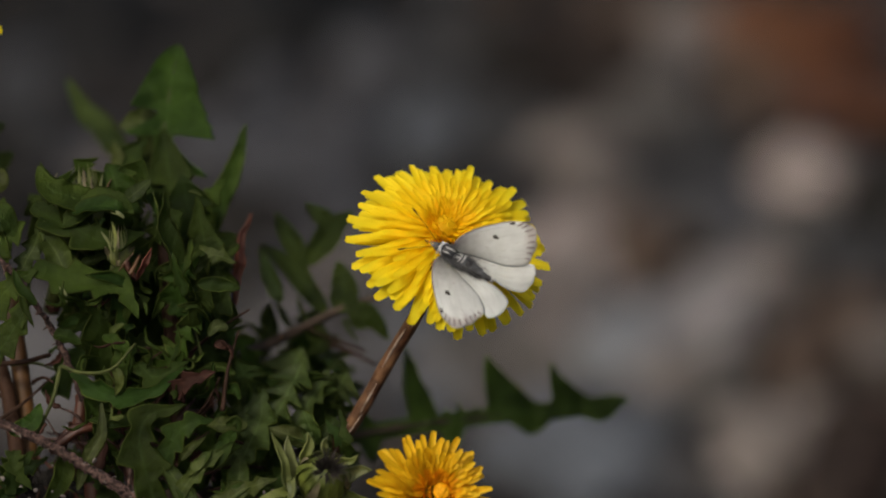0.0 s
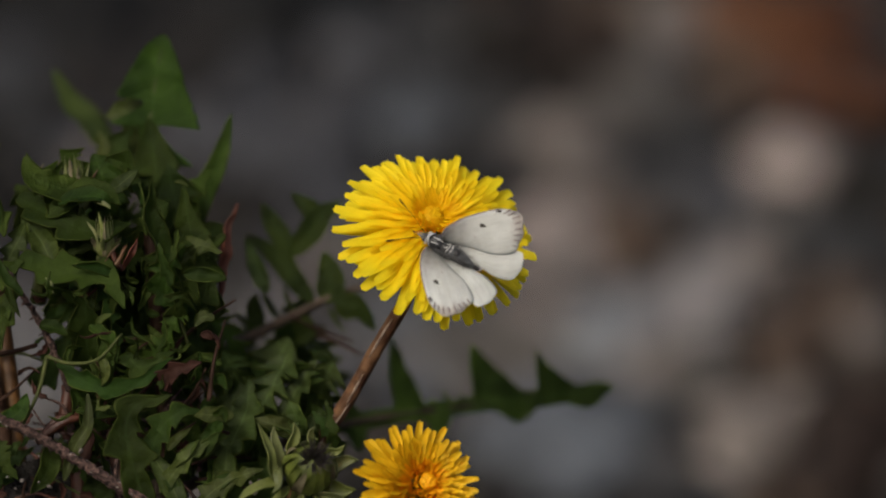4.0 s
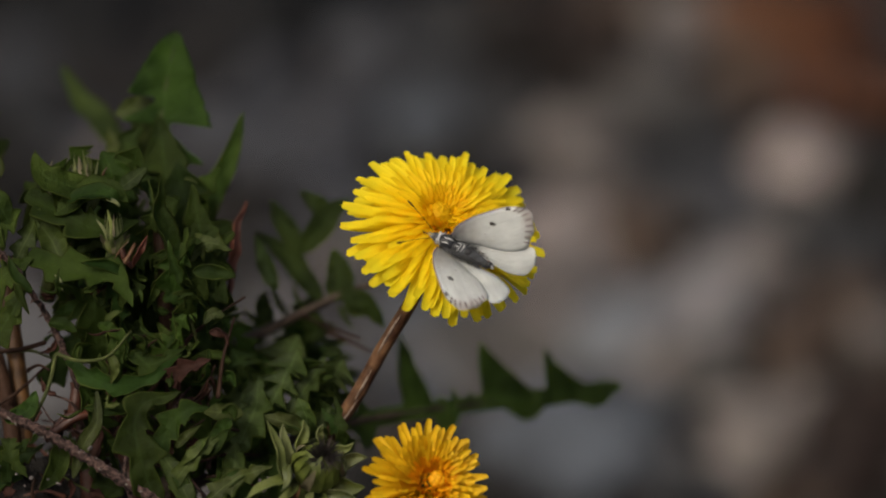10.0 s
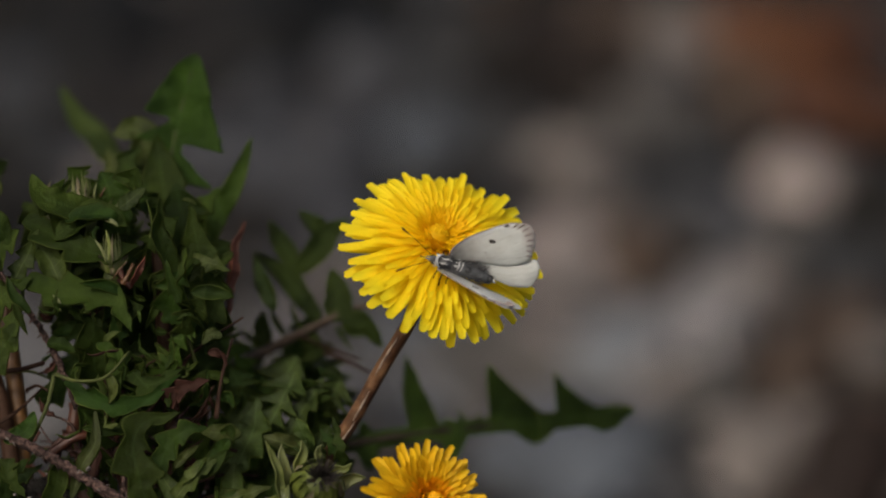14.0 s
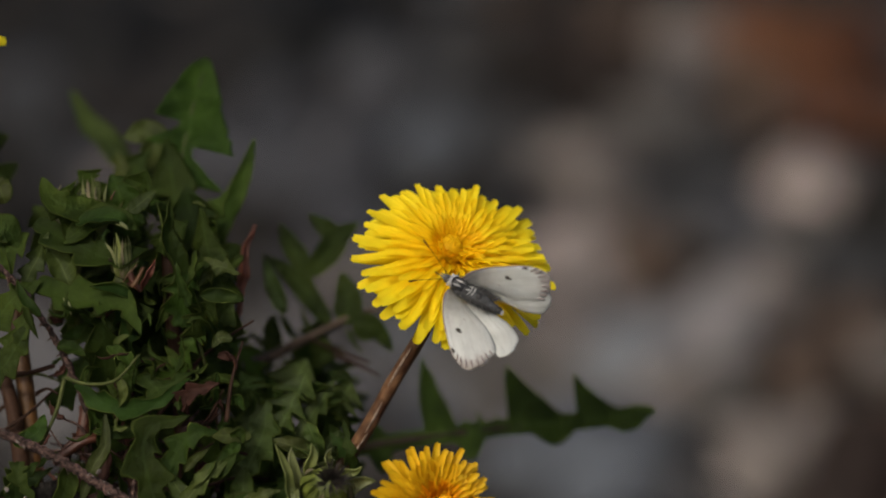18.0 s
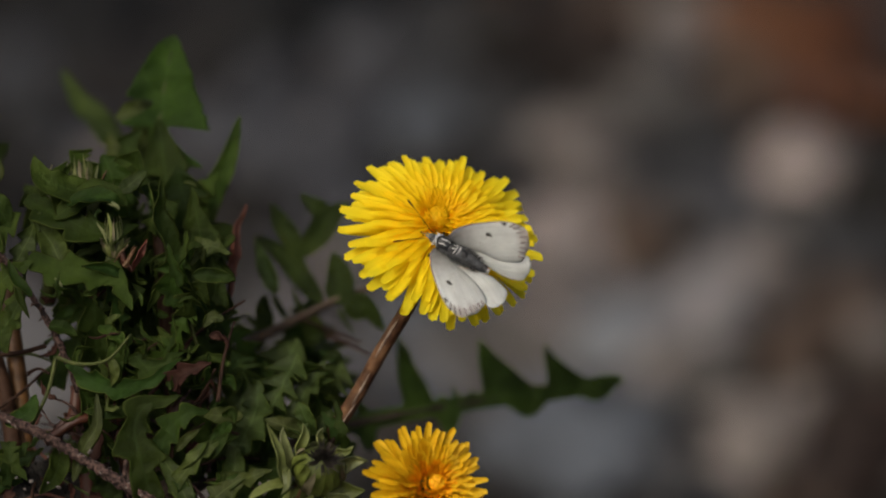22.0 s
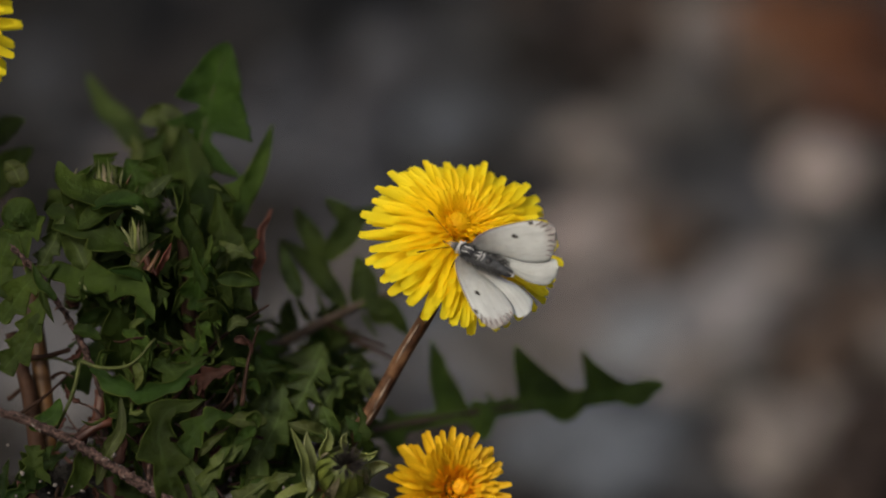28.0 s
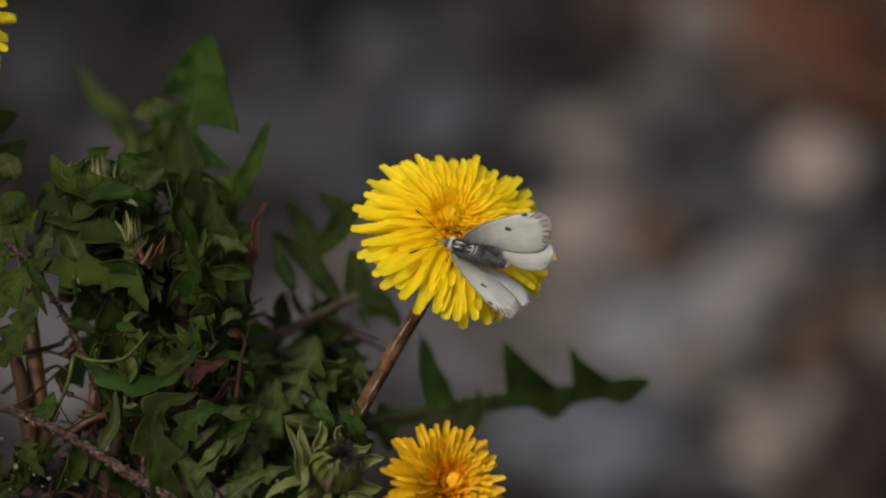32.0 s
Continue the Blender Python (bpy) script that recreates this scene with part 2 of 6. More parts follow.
def wing_material(name, edge):
    """White scales, grey dusting near the root, a pinkish-grey band along the tip."""
    m = material(name, (0.60, 0.62, 0.60), 0.6, 0.09, 3500, 260, 0.3, 0.00014, (0.74, 0.76, 0.74), 0.38, (0.74, 0.765, 0.75), spec=0.25)
    nt = m.node_tree
    n, l = nt.nodes, nt.links
    bsdf = n["Principled BSDF"]
    plain = bsdf.inputs["Base Color"].links[0].from_socket
    co = n.new("ShaderNodeTexCoord")
    noise_node = n.new("ShaderNodeTexNoise")
    noise_node.inputs["Scale"].default_value = 900
    l.new(co.outputs["Object"], noise_node.inputs["Vector"])
    length = n.new("ShaderNodeVectorMath")
    length.operation = "LENGTH"
    l.new(co.outputs["Object"], length.inputs[0])
    jitter = n.new("ShaderNodeMath")
    jitter.operation = "MULTIPLY_ADD"
    jitter.inputs[1].default_value, jitter.inputs[2].default_value = 0.004, -0.002
    l.new(noise_node.outputs["Fac"], jitter.inputs[0])
    far = n.new("ShaderNodeMath")
    far.operation = "ADD"
    l.new(length.outputs["Value"], far.inputs[0])
    l.new(jitter.outputs[0], far.inputs[1])
    dust = n.new("ShaderNodeMapRange")
    dust.inputs["From Min"].default_value, dust.inputs["From Max"].default_value = 0.0012, 0.0086
    dust.inputs["To Min"].default_value, dust.inputs["To Max"].default_value = 1.0, 0.0
    l.new(far.outputs[0], dust.inputs["Value"])
    one = n.new("ShaderNodeMix")
    one.data_type = "RGBA"
    one.inputs["B"].default_value = (0.06, 0.06, 0.058, 1)
    l.new(dust.outputs["Result"], one.inputs["Factor"])
    l.new(plain, one.inputs["A"])
    band = n.new("ShaderNodeMapRange")
    band.inputs["From Min"].default_value, band.inputs["From Max"].default_value = edge * MM, (edge + 1.8) * MM
    band.inputs["To Max"].default_value = 0.8
    l.new(far.outputs[0], band.inputs["Value"])
    two = n.new("ShaderNodeMix")
    two.data_type = "RGBA"
    two.inputs["B"].default_value = (0.42, 0.365, 0.345, 1)
    l.new(band.outputs["Result"], two.inputs["Factor"])
    l.new(one.outputs["Result"], two.inputs["A"])
    stretch = n.new("ShaderNodeMapping")
    stretch.inputs["Scale"].default_value = (160, 1900, 1900)
    l.new(co.outputs["Object"], stretch.inputs["Vector"])
    streak = n.new("ShaderNodeTexNoise")
    streak.inputs["Scale"].default_value = 1.0
    l.new(stretch.outputs["Vector"], streak.inputs["Vector"])
    fade = n.new("ShaderNodeMapRange")
    fade.inputs["From Min"].default_value, fade.inputs["From Max"].default_value = 0.3, 0.7
    fade.inputs["To Min"].default_value, fade.inputs["To Max"].default_value = 0.88, 1.04
    l.new(streak.outputs["Fac"], fade.inputs["Value"])
    shade = n.new("ShaderNodeHueSaturation")
    l.new(two.outputs["Result"], shade.inputs["Color"])
    l.new(fade.outputs["Result"], shade.inputs["Value"])
    l.new(shade.outputs["Color"], bsdf.inputs["Base Color"])
    return m


WING = wing_material("wing_white", 14.0)
HINDWING = wing_material("hindwing_white", 30.0)


def stone_material(name, colour, second, rough=0.65, spec=0.2):
    return material(name, colour, rough, 0.3, 260, 45, 0.6, 0.001, second, random_tint=0.12, spec=spec)


# ---- mesh helpers ----
def mesh_object(name, bm, mat, smooth=True):
    me = bpy.data.meshes.new(name)
    bmesh.ops.recalc_face_normals(bm, faces=bm.faces)
    bm.to_mesh(me)
    bm.free()
    for p in me.polygons:
        p.use_smooth = smooth
    me.materials.append(mat)
    return new(name, me)


def part(name, bm, mat, parent, label="", smooth=True):
    ob = mesh_object(name, bm, mat, smooth)
    ob.parent = parent
    if label:
        tagged(ob, label)
    return ob


def thing(name, m, label, category, group=""):
    ob = new(name)
    ob.empty_display_size = 0.01
    ob.matrix_basis = m
    return tagged(ob, label, category, group)


def curve_points(points, count):
    """A smooth line through the points, sampled evenly in its parameter."""
    p = [Vector(q) for q in points]
    p = [p[0] * 2 - p[1], *p, p[-1] * 2 - p[-2]]
    out = []
    for k in range(count):
        f = k / (count - 1) * (len(p) - 3)
        i = min(int(f), len(p) - 4)
        t = f - i
        a, b, c, d = p[i:i + 4]
        out.append(0.5 * (2 * b + (c - a) * t + (2 * a - 5 * b + 4 * c - d) * t * t + (3 * b - a - 3 * c + d) * t ** 3))
    return out


def add_tube(bm, points, radii, sides=8, rough=0.0, seed=0):
    """A closed tube along the points (millimetres)."""
    rnd = random.Random(seed)
    rings = []
    for k, c in enumerate(points):
        t = (points[min(k + 1, len(points) - 1)] - points[max(k - 1, 0)]).normalized()
        s = t.cross(Vector((0.3, 0.2, 1))).normalized()
        u = s.cross(t)
        r = radii[k] if k < len(radii) else radii[-1]
        rings.append([bm.verts.new((c + (s * math.cos(a) + u * math.sin(a)) * r * (1 + rnd.uniform(-rough, rough))) * MM)
                      for a in (2 * math.pi * j / sides for j in range(sides))])
    for a, b in zip(rings, rings[1:]):
        for j in range(sides):
            bm.faces.new((a[j], a[(j + 1) % sides], b[(j + 1) % sides], b[j]))
    bm.faces.new(rings[0][::-1])
    bm.faces.new(rings[-1])
    return bm


def tube(points, r0, r1, count=14, sides=8, rough=0.0, seed=0, wobble=0.0):
    rnd = random.Random(seed)
    pts = curve_points(points, count)
    if wobble:
        pts = [p + Vector((rnd.uniform(-1, 1), rnd.uniform(-1, 1), rnd.uniform(-1, 1))) * wobble for p in pts]
    return add_tube(bmesh.new(), pts, [r0 + (r1 - r0) * k / (count - 1) for k in range(count)], sides, rough, seed)


def add_ball(bm, c, axes, seg=10, rings=7):
    """An ellipsoid: centre and three half-axes as vectors, millimetres."""
    a, b, d = (Vector(x) for x in axes)
    c = Vector(c)
    rows = []
    for i in range(1, rings):
        th = math.pi * i / rings
        rows.append([bm.verts.new((c + a * math.cos(th) + (b * math.cos(f) + d * math.sin(f)) * math.sin(th)) * MM)
                     for f in (2 * math.pi * j / seg for j in range(seg))])
    top, end = bm.verts.new((c + a) * MM), bm.verts.new((c - a) * MM)
    for j in range(seg):
        k = (j + 1) % seg
        bm.faces.new((top, rows[0][j], rows[0][k]))
        bm.faces.new((end, rows[-1][k], rows[-1][j]))
        for r, s in zip(rows, rows[1:]):
            bm.faces.new((r[j], s[j], s[k], r[k]))
    return bm


# ---- leaves ----
def half_width(style, s, wide, side, phase, teeth=None, full=1.2):
    """Half the width of a leaf at s (0 at its foot, 1 at its tip), in millimetres."""
    if teeth:
        w = 1.6 if s < 0.93 else 1.6 * math.sqrt(max(0.004, 1 - ((s - 0.93) / 0.07) ** 2))
        for a, b, h, *fall in teeth[0 if side < 0 else 1]:
            if a < s < b:
                t = (s - a) / (b - a)
                if fall:
                    tooth = h * (t / 0.07 if t < 0.07 else (1 - (t - 0.07) / 0.93) ** fall[0])
                elif h > 13 and full > 1:
                    tooth = h * ((t / 0.7) ** 0.55 if t < 0.7 else (1 - (t - 0.7) / 0.3) ** 0.65)
                elif h < 0:
                    tooth = -h * math.sin(math.pi * t ** (1.7 if side > 0 else 1)) ** 0.8
                elif full < 1:
                    tooth = h * math.sin(math.pi * t ** 0.8) ** full
                else:
                    r = max(0.0, (t - 0.22) / 0.78)
                    tooth = h * ((t / 0.22) ** 0.7 if t < 0.22 else 0.72 * (1 - r) ** 1.9 + 0.28 * math.cos(r * math.pi / 2))
                w = max(w, tooth)
        return w
    if style == "oval":
        return wide * (math.sin(math.pi * min(1, s ** 0.8)) ** 0.7 * 0.97 + 0.03 * (1 - s))
    if style == "toothed":
        t = (s * 3.4 + phase * 3 + (0.35 if side > 0 else 0)) % 1.0
        tooth = t / 0.3 if t < 0.3 else (1 - (t - 0.3) / 0.7) ** 1.2
        return wide * math.sin(math.pi * min(1, s ** 0.75)) ** 0.75 * (0.42 + 0.58 * tooth) + 0.12 * (1 - s)
    lobes = 4
    head = 0.76
    grow = 0.30 + 0.70 * min(1, s / 0.6)
    if s < head:
        t = (s / head * lobes + phase + (0.18 if side > 0 else 0)) % 1.0
        tooth = (t / 0.22) if t < 0.22 else (1 - (t - 0.22) / 0.78) ** 1.6
        return wide * grow * (0.10 + 0.90 * tooth) if s > 0.06 else wide * 0.08
    t = (s - head) / (1 - head)
    tooth = t / 0.2 if t < 0.2 else (1 - (t - 0.2) / 0.8) ** 0.8
    return wide * (0.10 * (1 - t) + 0.85 * tooth)


def leaf_bm(mid, wide, style="lobed", face=(0, 0.25, 1), twist=0.0, cup=0.2, back=0.45, seed=0, rows=56, sides=(1.0, 1.0), wave=0.35, teeth=None, full=1.2, ragged=True):
    """A thin leaf blade about a curved midrib, with lobes, cupping and a wavy margin."""
    rnd = random.Random(seed)
    phase = rnd.random() * 0.3
    pts = curve_points(mid, rows)
    cols = (-1, -0.9, -0.7, -0.4, 0, 0.4, 0.7, 0.9, 1)
    bm = bmesh.new()
    uv = bm.loops.layers.uv.new("UVMap")
    grid = []
    shift = rnd.random() * 50
    for k, c in enumerate(pts):
        s = k / (rows - 1)
        t = (pts[min(k + 1, rows - 1)] - pts[max(k - 1, 0)]).normalized()
        n = Vector(face)
        n = (n - t * n.dot(t)).normalized()
        n.rotate(Matrix.Rotation(twist * s, 3, t))
        across = t.cross(n)
        line = []
        for q in cols:
            side = 1 if q > 0 else -1
            w = half_width(style, s, wide, side, phase, teeth, full) * sides[0 if q < 0 else 1]
            if ragged:
                w *= 1 + 0.08 * noise.noise(Vector((s * len(pts) * 0.35, side * 7.0, shift)))
            d = abs(q) * w
            lift = cup * d * abs(q) + wave * math.sin(s * 17 + q * 2 + shift) * abs(q) * min(1, w / 3)
            lift += 0.6 * noise.noise(c * 0.35 + across * d * 0.35 + Vector((shift, 0, 0)))
            lift += 0.13 * noise.noise(c * 0.95 + across * q * w * 0.95 + Vector((0, shift, 0))) * min(1, w / 1.5)
            line.append(bm.verts.new((c + across * q * w - t * back * d * (1 if style != "oval" else 0.2) * abs(q) + n * lift) * MM))
        grid.append(line)
    for k, (a, b) in enumerate(zip(grid, grid[1:])):
        for j in range(len(cols) - 1):
            f = bm.faces.new((a[j], a[j + 1], b[j + 1], b[j]))
            for loop, p, q in zip(f.loops, (k, k, k + 1, k + 1), (cols[j], cols[j + 1], cols[j + 1], cols[j])):
                loop[uv].uv = p / (rows - 1), q
    return bm


def leaf(parent, foot_of_parent, mid, wide, mat=None, rib=None, label="", rib_r=0.0, rib_to=99, **kw):
    """A leaf part whose origin is its own foot, with its midrib as a part of its own."""
    foot = Vector(mid[0])
    local = [Vector(p) - foot for p in mid]
    ob = part("leaf", leaf_bm(local, wide, **kw), mat or LEAF, parent, label)
    ob.matrix_basis = Matrix.Translation((foot - Vector(foot_of_parent)) * MM)
    if "teeth" not in kw and mat in (None, LEAF, LEAF_DARK_SHADE, LEAF_PALE, LEAF_LIT, LEAF_BLUE):
        ob.data.materials.append(RIM_LIGHT)
        for i, p in enumerate(ob.data.polygons):
            p.material_index = 1 if i % 8 in (0, 7) else 0
    solid = ob.modifiers.new("thickness", "SOLIDIFY")
    solid.thickness = 0.00022
    if rib_r:
        part("midrib", tube([p - Vector((0, 0, 0.15)) for p in local[:rib_to]], rib_r, rib_r * 0.35, 18, 6), rib or RIB, ob)
    return ob


# ---- dandelion flowers ----
def floret_bm(length, width, droop, seed):
    """One strap-shaped floret along x, channelled, with a five-toothed tip."""
    rnd = random.Random(seed)
    bm = bmesh.new()
    rows = []
    n = 9
    for k in range(n + 1):
        s = k / n
        x = length * s
        z = length * droop * s * s + 0.35 * math.sin(3 * s + seed) - 0.03 * length * s ** 4
        w = width * (0.34 + 0.66 * min(1, s * 1.7)) * (1 if s < 0.8 else 1 - 1.7 * (s - 0.8)) * 0.5
        y0 = 0.35 * math.sin(seed * 1.7) * s * s * length * 0.14
        line = []
        for j, q in enumerate((-1, -0.5, 0, 0.5, 1)):
            tooth = (rnd.uniform(0.05, 0.35) if j % 2 else (0.3 if j in (0, 4) else 0.0)) if k == n else 0.0
            line.append(bm.verts.new(Vector((x - tooth, y0 + q * w, z + 0.22 * abs(q) ** 2 - (0.12 if abs(q) == 0.5 else 0))) * MM))
        rows.append(line)
    for a, b in zip(rows, rows[1:]):
        for j in range(4):
            bm.faces.new((a[j], a[j + 1], b[j + 1], b[j]))
    return bm


def facing(n, spin=0.0):
    """The turn that carries +z to n."""
    return Vector(n).to_track_quat("Z", "Y").to_matrix().to_4x4() @ Matrix.Rotation(spin, 4, "Z")


def dandelion(name, at, n, rings, outer, mids, core, label, stalk=None, dome=2.6, lean=None, spin=0.0, stalk_mat=None, core_shift=(0, 0, 0), pale_strips=(), curl=0.0, spread=1.0):
    """An open dandelion head on its hollow stalk. rings: (count, length, rise in degrees, ring radius, width)."""
    ob = thing(name, seat(*at), label, "flower", "dandelion flowers")
    turn = facing(n, spin)
    shapes = {}
    rnd = random.Random(len(rings) + int(at[0] * 3))
    total = len(rings)
    for k, (count, length, rise, ring, width) in enumerate(rings):
        mat = outer if k < total * 0.4 else (mids if k < total * 0.66 else core)
        for v in range(5):
            me = bpy.data.meshes.new("floret")
            bm = floret_bm(length * (1, 0.96, 1.03, 0.94, 0.99)[v], width, (-0.10, -0.04, 0.05, -0.14, 0.0)[v] - 0.02 * k + curl, v + 5 * k)
            bm.to_mesh(me)
            bm.free()
            for p in me.polygons:
                p.use_smooth = True
            me.materials.append(mat)
            shapes[k, v] = me
        for i in range(count):
            a = 2 * math.pi * (i + 0.37 * k) / count + rnd.uniform(-0.5, 0.5) * 2.2 * spread / count
            up = rise + rnd.uniform(-4, 4) * spread
            if lean:
                up += lean[1] * max(0.0, math.cos(a - lean[0])) * (1 - k / total)
            f = new("floret", shapes[k, rnd.randrange(5)])
            f.parent = ob
            h = dome * (1 - (1 - k / max(1, total - 1)) ** 2)
            f.matrix_basis = Matrix.Translation(Vector(core_shift) * MM * (k / total) ** 1.5) @ turn @ Matrix.Rotation(a, 4, "Z") @ Matrix.Translation((ring * MM, 0, h * MM)) @ \
                Matrix.Rotation(-radians(up), 4, "Y") @ Matrix.Rotation(radians(rnd.uniform(-9, 9)), 4, "X")
    cup = bmesh.new()
    add_ball(cup, (0, 0, -2.2), ((0, 0, 3.4), (3.9, 0, 0), (0, 3.9, 0)), 14, 8)
    c = part("involucre", cup, BRACT, ob, "green cup of bracts under the florets")
    c.matrix_basis = turn
    for i in range(14):
        a = 2 * math.pi * i / 14
        d = Vector((math.cos(a), math.sin(a), 0))
        b = part("bract", leaf_bm([d * 2.2 + Vector((0, 0, -4.6)), d * 4.2 + Vector((0, 0, -2)), d * 5.2 + Vector((0, 0, 2.2))], 0.9, "oval", d, rows=10, wave=0, cup=0.1), BRACT, ob)
        b.matrix_basis = turn
    if stalk:
        neck = turn @ Vector((0, 0, -4.6 * MM))
        pts = [neck / MM] + [Vector(p) - Vector(at) for p in stalk]
        part("stalk", tube(pts, 1.2, 1.45, 26, 12, 0.05, 3), stalk_mat or STALK, ob, "reddish-brown hollow flower stalk")
        line = curve_points(pts, 26)
        for k, (first, last, off) in enumerate(pale_strips):
            strip_line = [p + Vector((off, 0.15, 1.3)) for p in line[first:last]]
            part("pale_strip", add_tube(bmesh.new(), strip_line, [0.06 + 0.15 * math.sin(math.pi * i / (len(strip_line) - 1)) for i in range(len(strip_line))], 6, 0.45, k), PALE_STRIP, ob, "pale strip along the stalk")
    return ob


# ---- ground ----
def smooth_step(a, b, x):
    t = max(0.0, min(1.0, (x - a) / (b - a)))
    return t * t * (3 - 2 * t)


def ground_height(x, y):
    bank = 0.185 * (1 - smooth_step(0.02, 0.24, y))
    mound = 0.083 * math.exp(-((x + 0.075) / 0.055) ** 2 - ((y + 0.012) / 0.036) ** 2)
    near = max(0.0, 1 - math.hypot(x, y) / 3)
    return bank + mound + near * (0.006 * noise.noise(Vector((x * 22, y * 22, 0))) + 0.002 * noise.noise(Vector((x * 90, y * 90, 3))))


def ground():
    line = [math.sinh(k / 70 * 8.0) / math.sinh(8.0) * 400 for k in range(-70, 71)]
    verts = [(x, y + 0.15, ground_height(x, y + 0.15)) for y in line for x in line]
    n = len(line)
    faces = [(i * n + j, i * n + j + 1, (i + 1) * n + j + 1, (i + 1) * n + j) for i in range(n - 1) for j in range(n - 1)]
    me = bpy.data.meshes.new("ground")
    me.from_pydata(verts, [], faces)
    for p in me.polygons:
        p.use_smooth = True
    me.materials.append(SOIL)
    tagged(new("ground", me), "dark wet soil bank falling to a gravel flat", "ground", kind="structure")


ground()


def stone_bm(seed, size, squash=0.6, sub=2):
    """A worn stone: a faceted lump softened by noise. size: half its length, metres."""
    rnd = random.Random(seed)
    bm = bmesh.new()
    bmesh.ops.create_icosphere(bm, subdivisions=sub, radius=1)
    off = Vector((rnd.uniform(-50, 50), rnd.uniform(-50, 50), 0))
    for v in bm.verts:
        r = 1 + 0.32 * noise.noise(v.co * 1.1 + off) + 0.10 * noise.noise(v.co * 3.0 + off)
        v.co = Vector((v.co.x * 1.0, v.co.y * rnd.choice((0.8,)), v.co.z * squash)) * r * size
    return bm


# Larger stones of the flat, colour by colour: place in centimetres, half length in millimetres.
def stones(mat, label, places):
    for k, (x, y, size) in enumerate(places):
        seed = int(x * 13 + y * 7) + k
        ob = mesh_object("stone", stone_bm(seed, size * MM, 0.62, 3), mat)
        x, y = x / 100, y / 100
        ob.matrix_basis = Matrix.Translation((x, y, ground_height(x, y) + size * MM * 0.30)) @ Matrix.Rotation(seed * 1.3, 4, "Z")
        tagged(ob, label, "stone", "stones on the gravel flat")


GREY = stone_material("stone_grey", (0.045, 0.047, 0.054), (0.063, 0.065, 0.074))
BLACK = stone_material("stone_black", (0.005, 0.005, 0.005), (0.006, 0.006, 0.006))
PINK = stone_material("stone_pink", (0.205, 0.174, 0.165), (0.285, 0.241, 0.227))
DARK_RUST = stone_material("stone_dark_rust", (0.056, 0.020, 0.009), (0.077, 0.029, 0.012))
TAN = stone_material("stone_tan", (0.146, 0.128, 0.117), (0.202, 0.175, 0.162))
UMBER = stone_material("stone_umber", (0.013, 0.010, 0.009), (0.017, 0.015, 0.012))
BROWN = stone_material("stone_brown", (0.056, 0.038, 0.028), (0.078, 0.053, 0.038))
SLATE = stone_material("stone_slate", (0.024, 0.025, 0.026), (0.032, 0.033, 0.036))
BLUE = stone_material("stone_blue", (0.076, 0.085, 0.100), (0.105, 0.118, 0.138))
LIGHT = stone_material("stone_light", (0.205, 0.193, 0.194), (0.283, 0.268, 0.269))
DUN = stone_material("stone_dun", (0.076, 0.070, 0.065), (0.105, 0.097, 0.090))
PEAT = stone_material("stone_peat", (0.014, 0.009, 0.006), (0.020, 0.011, 0.008))
RUST = stone_material("stone_rust", (0.086, 0.033, 0.012), (0.118, 0.045, 0.017))
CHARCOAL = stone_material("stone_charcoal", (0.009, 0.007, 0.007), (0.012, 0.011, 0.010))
PALE = stone_material("stone_pale", (0.087, 0.085, 0.087), (0.121, 0.118, 0.120))

stones(GREY, "mid-grey stone lying on dark gravel", (
    (-10.8, 60.3, 13), (-4.6, 59.3, 13), (-5.9, 56.6, 12), (-1.8, 61.2, 13), (-3.0, 57.2, 13), (-2.1, 58.7, 9), (-4.2, 55.6, 13), (-2.5, 54.5, 13), (11.3, 63.7, 9), (7.0, 54.2, 9), (7.6, 53.1, 8), (-1.2, 52.0, 11),))
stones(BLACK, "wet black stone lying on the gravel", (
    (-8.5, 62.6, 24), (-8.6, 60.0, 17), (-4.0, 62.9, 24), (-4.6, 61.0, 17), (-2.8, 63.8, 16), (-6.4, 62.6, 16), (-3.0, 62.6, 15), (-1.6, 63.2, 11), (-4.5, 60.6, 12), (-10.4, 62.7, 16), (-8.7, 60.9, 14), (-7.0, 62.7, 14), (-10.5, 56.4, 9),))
stones(PINK, "pale pinkish stone lying on dark gravel", (
    (9.2, 55.4, 13), (2.9, 51.5, 13), (3.7, 49.9, 8), (2.7, 48.2, 9), (3.7, 49.3, 8),))
stones(DARK_RUST, "dark rust-brown stone lying on dark gravel", (
    (10.2, 62.7, 14), (9.7, 59.7, 13), (11.2, 58.7, 13),))
stones(TAN, "dull tan stone lying on dark gravel", (
    (3.2, 56.5, 11), (6.5, 62.8, 12), (4.0, 57.0, 9), (3.9, 54.2, 9), (7.9, 50.3, 11), (5.4, 45.3, 11), (10.6, 46.9, 9), (9.0, 43.0, 11), (7.1, 40.9, 9), (7.6, 42.2, 14),))
stones(UMBER, "very dark brown stone lying on dark gravel", (
    (1.1, 63.5, 11), (1.8, 61.1, 12), (10.8, 54.3, 11),))
stones(BROWN, "dark brown stone lying on dark gravel", (
    (4.7, 64.0, 11), (7.9, 60.4, 11), (8.2, 58.5, 8), (4.8, 51.4, 13), (10.1, 48.1, 12), (9.2, 47.4, 9), (8.8, 46.1, 13), (10.5, 43.9, 9), (4.8, 51.0, 10),))
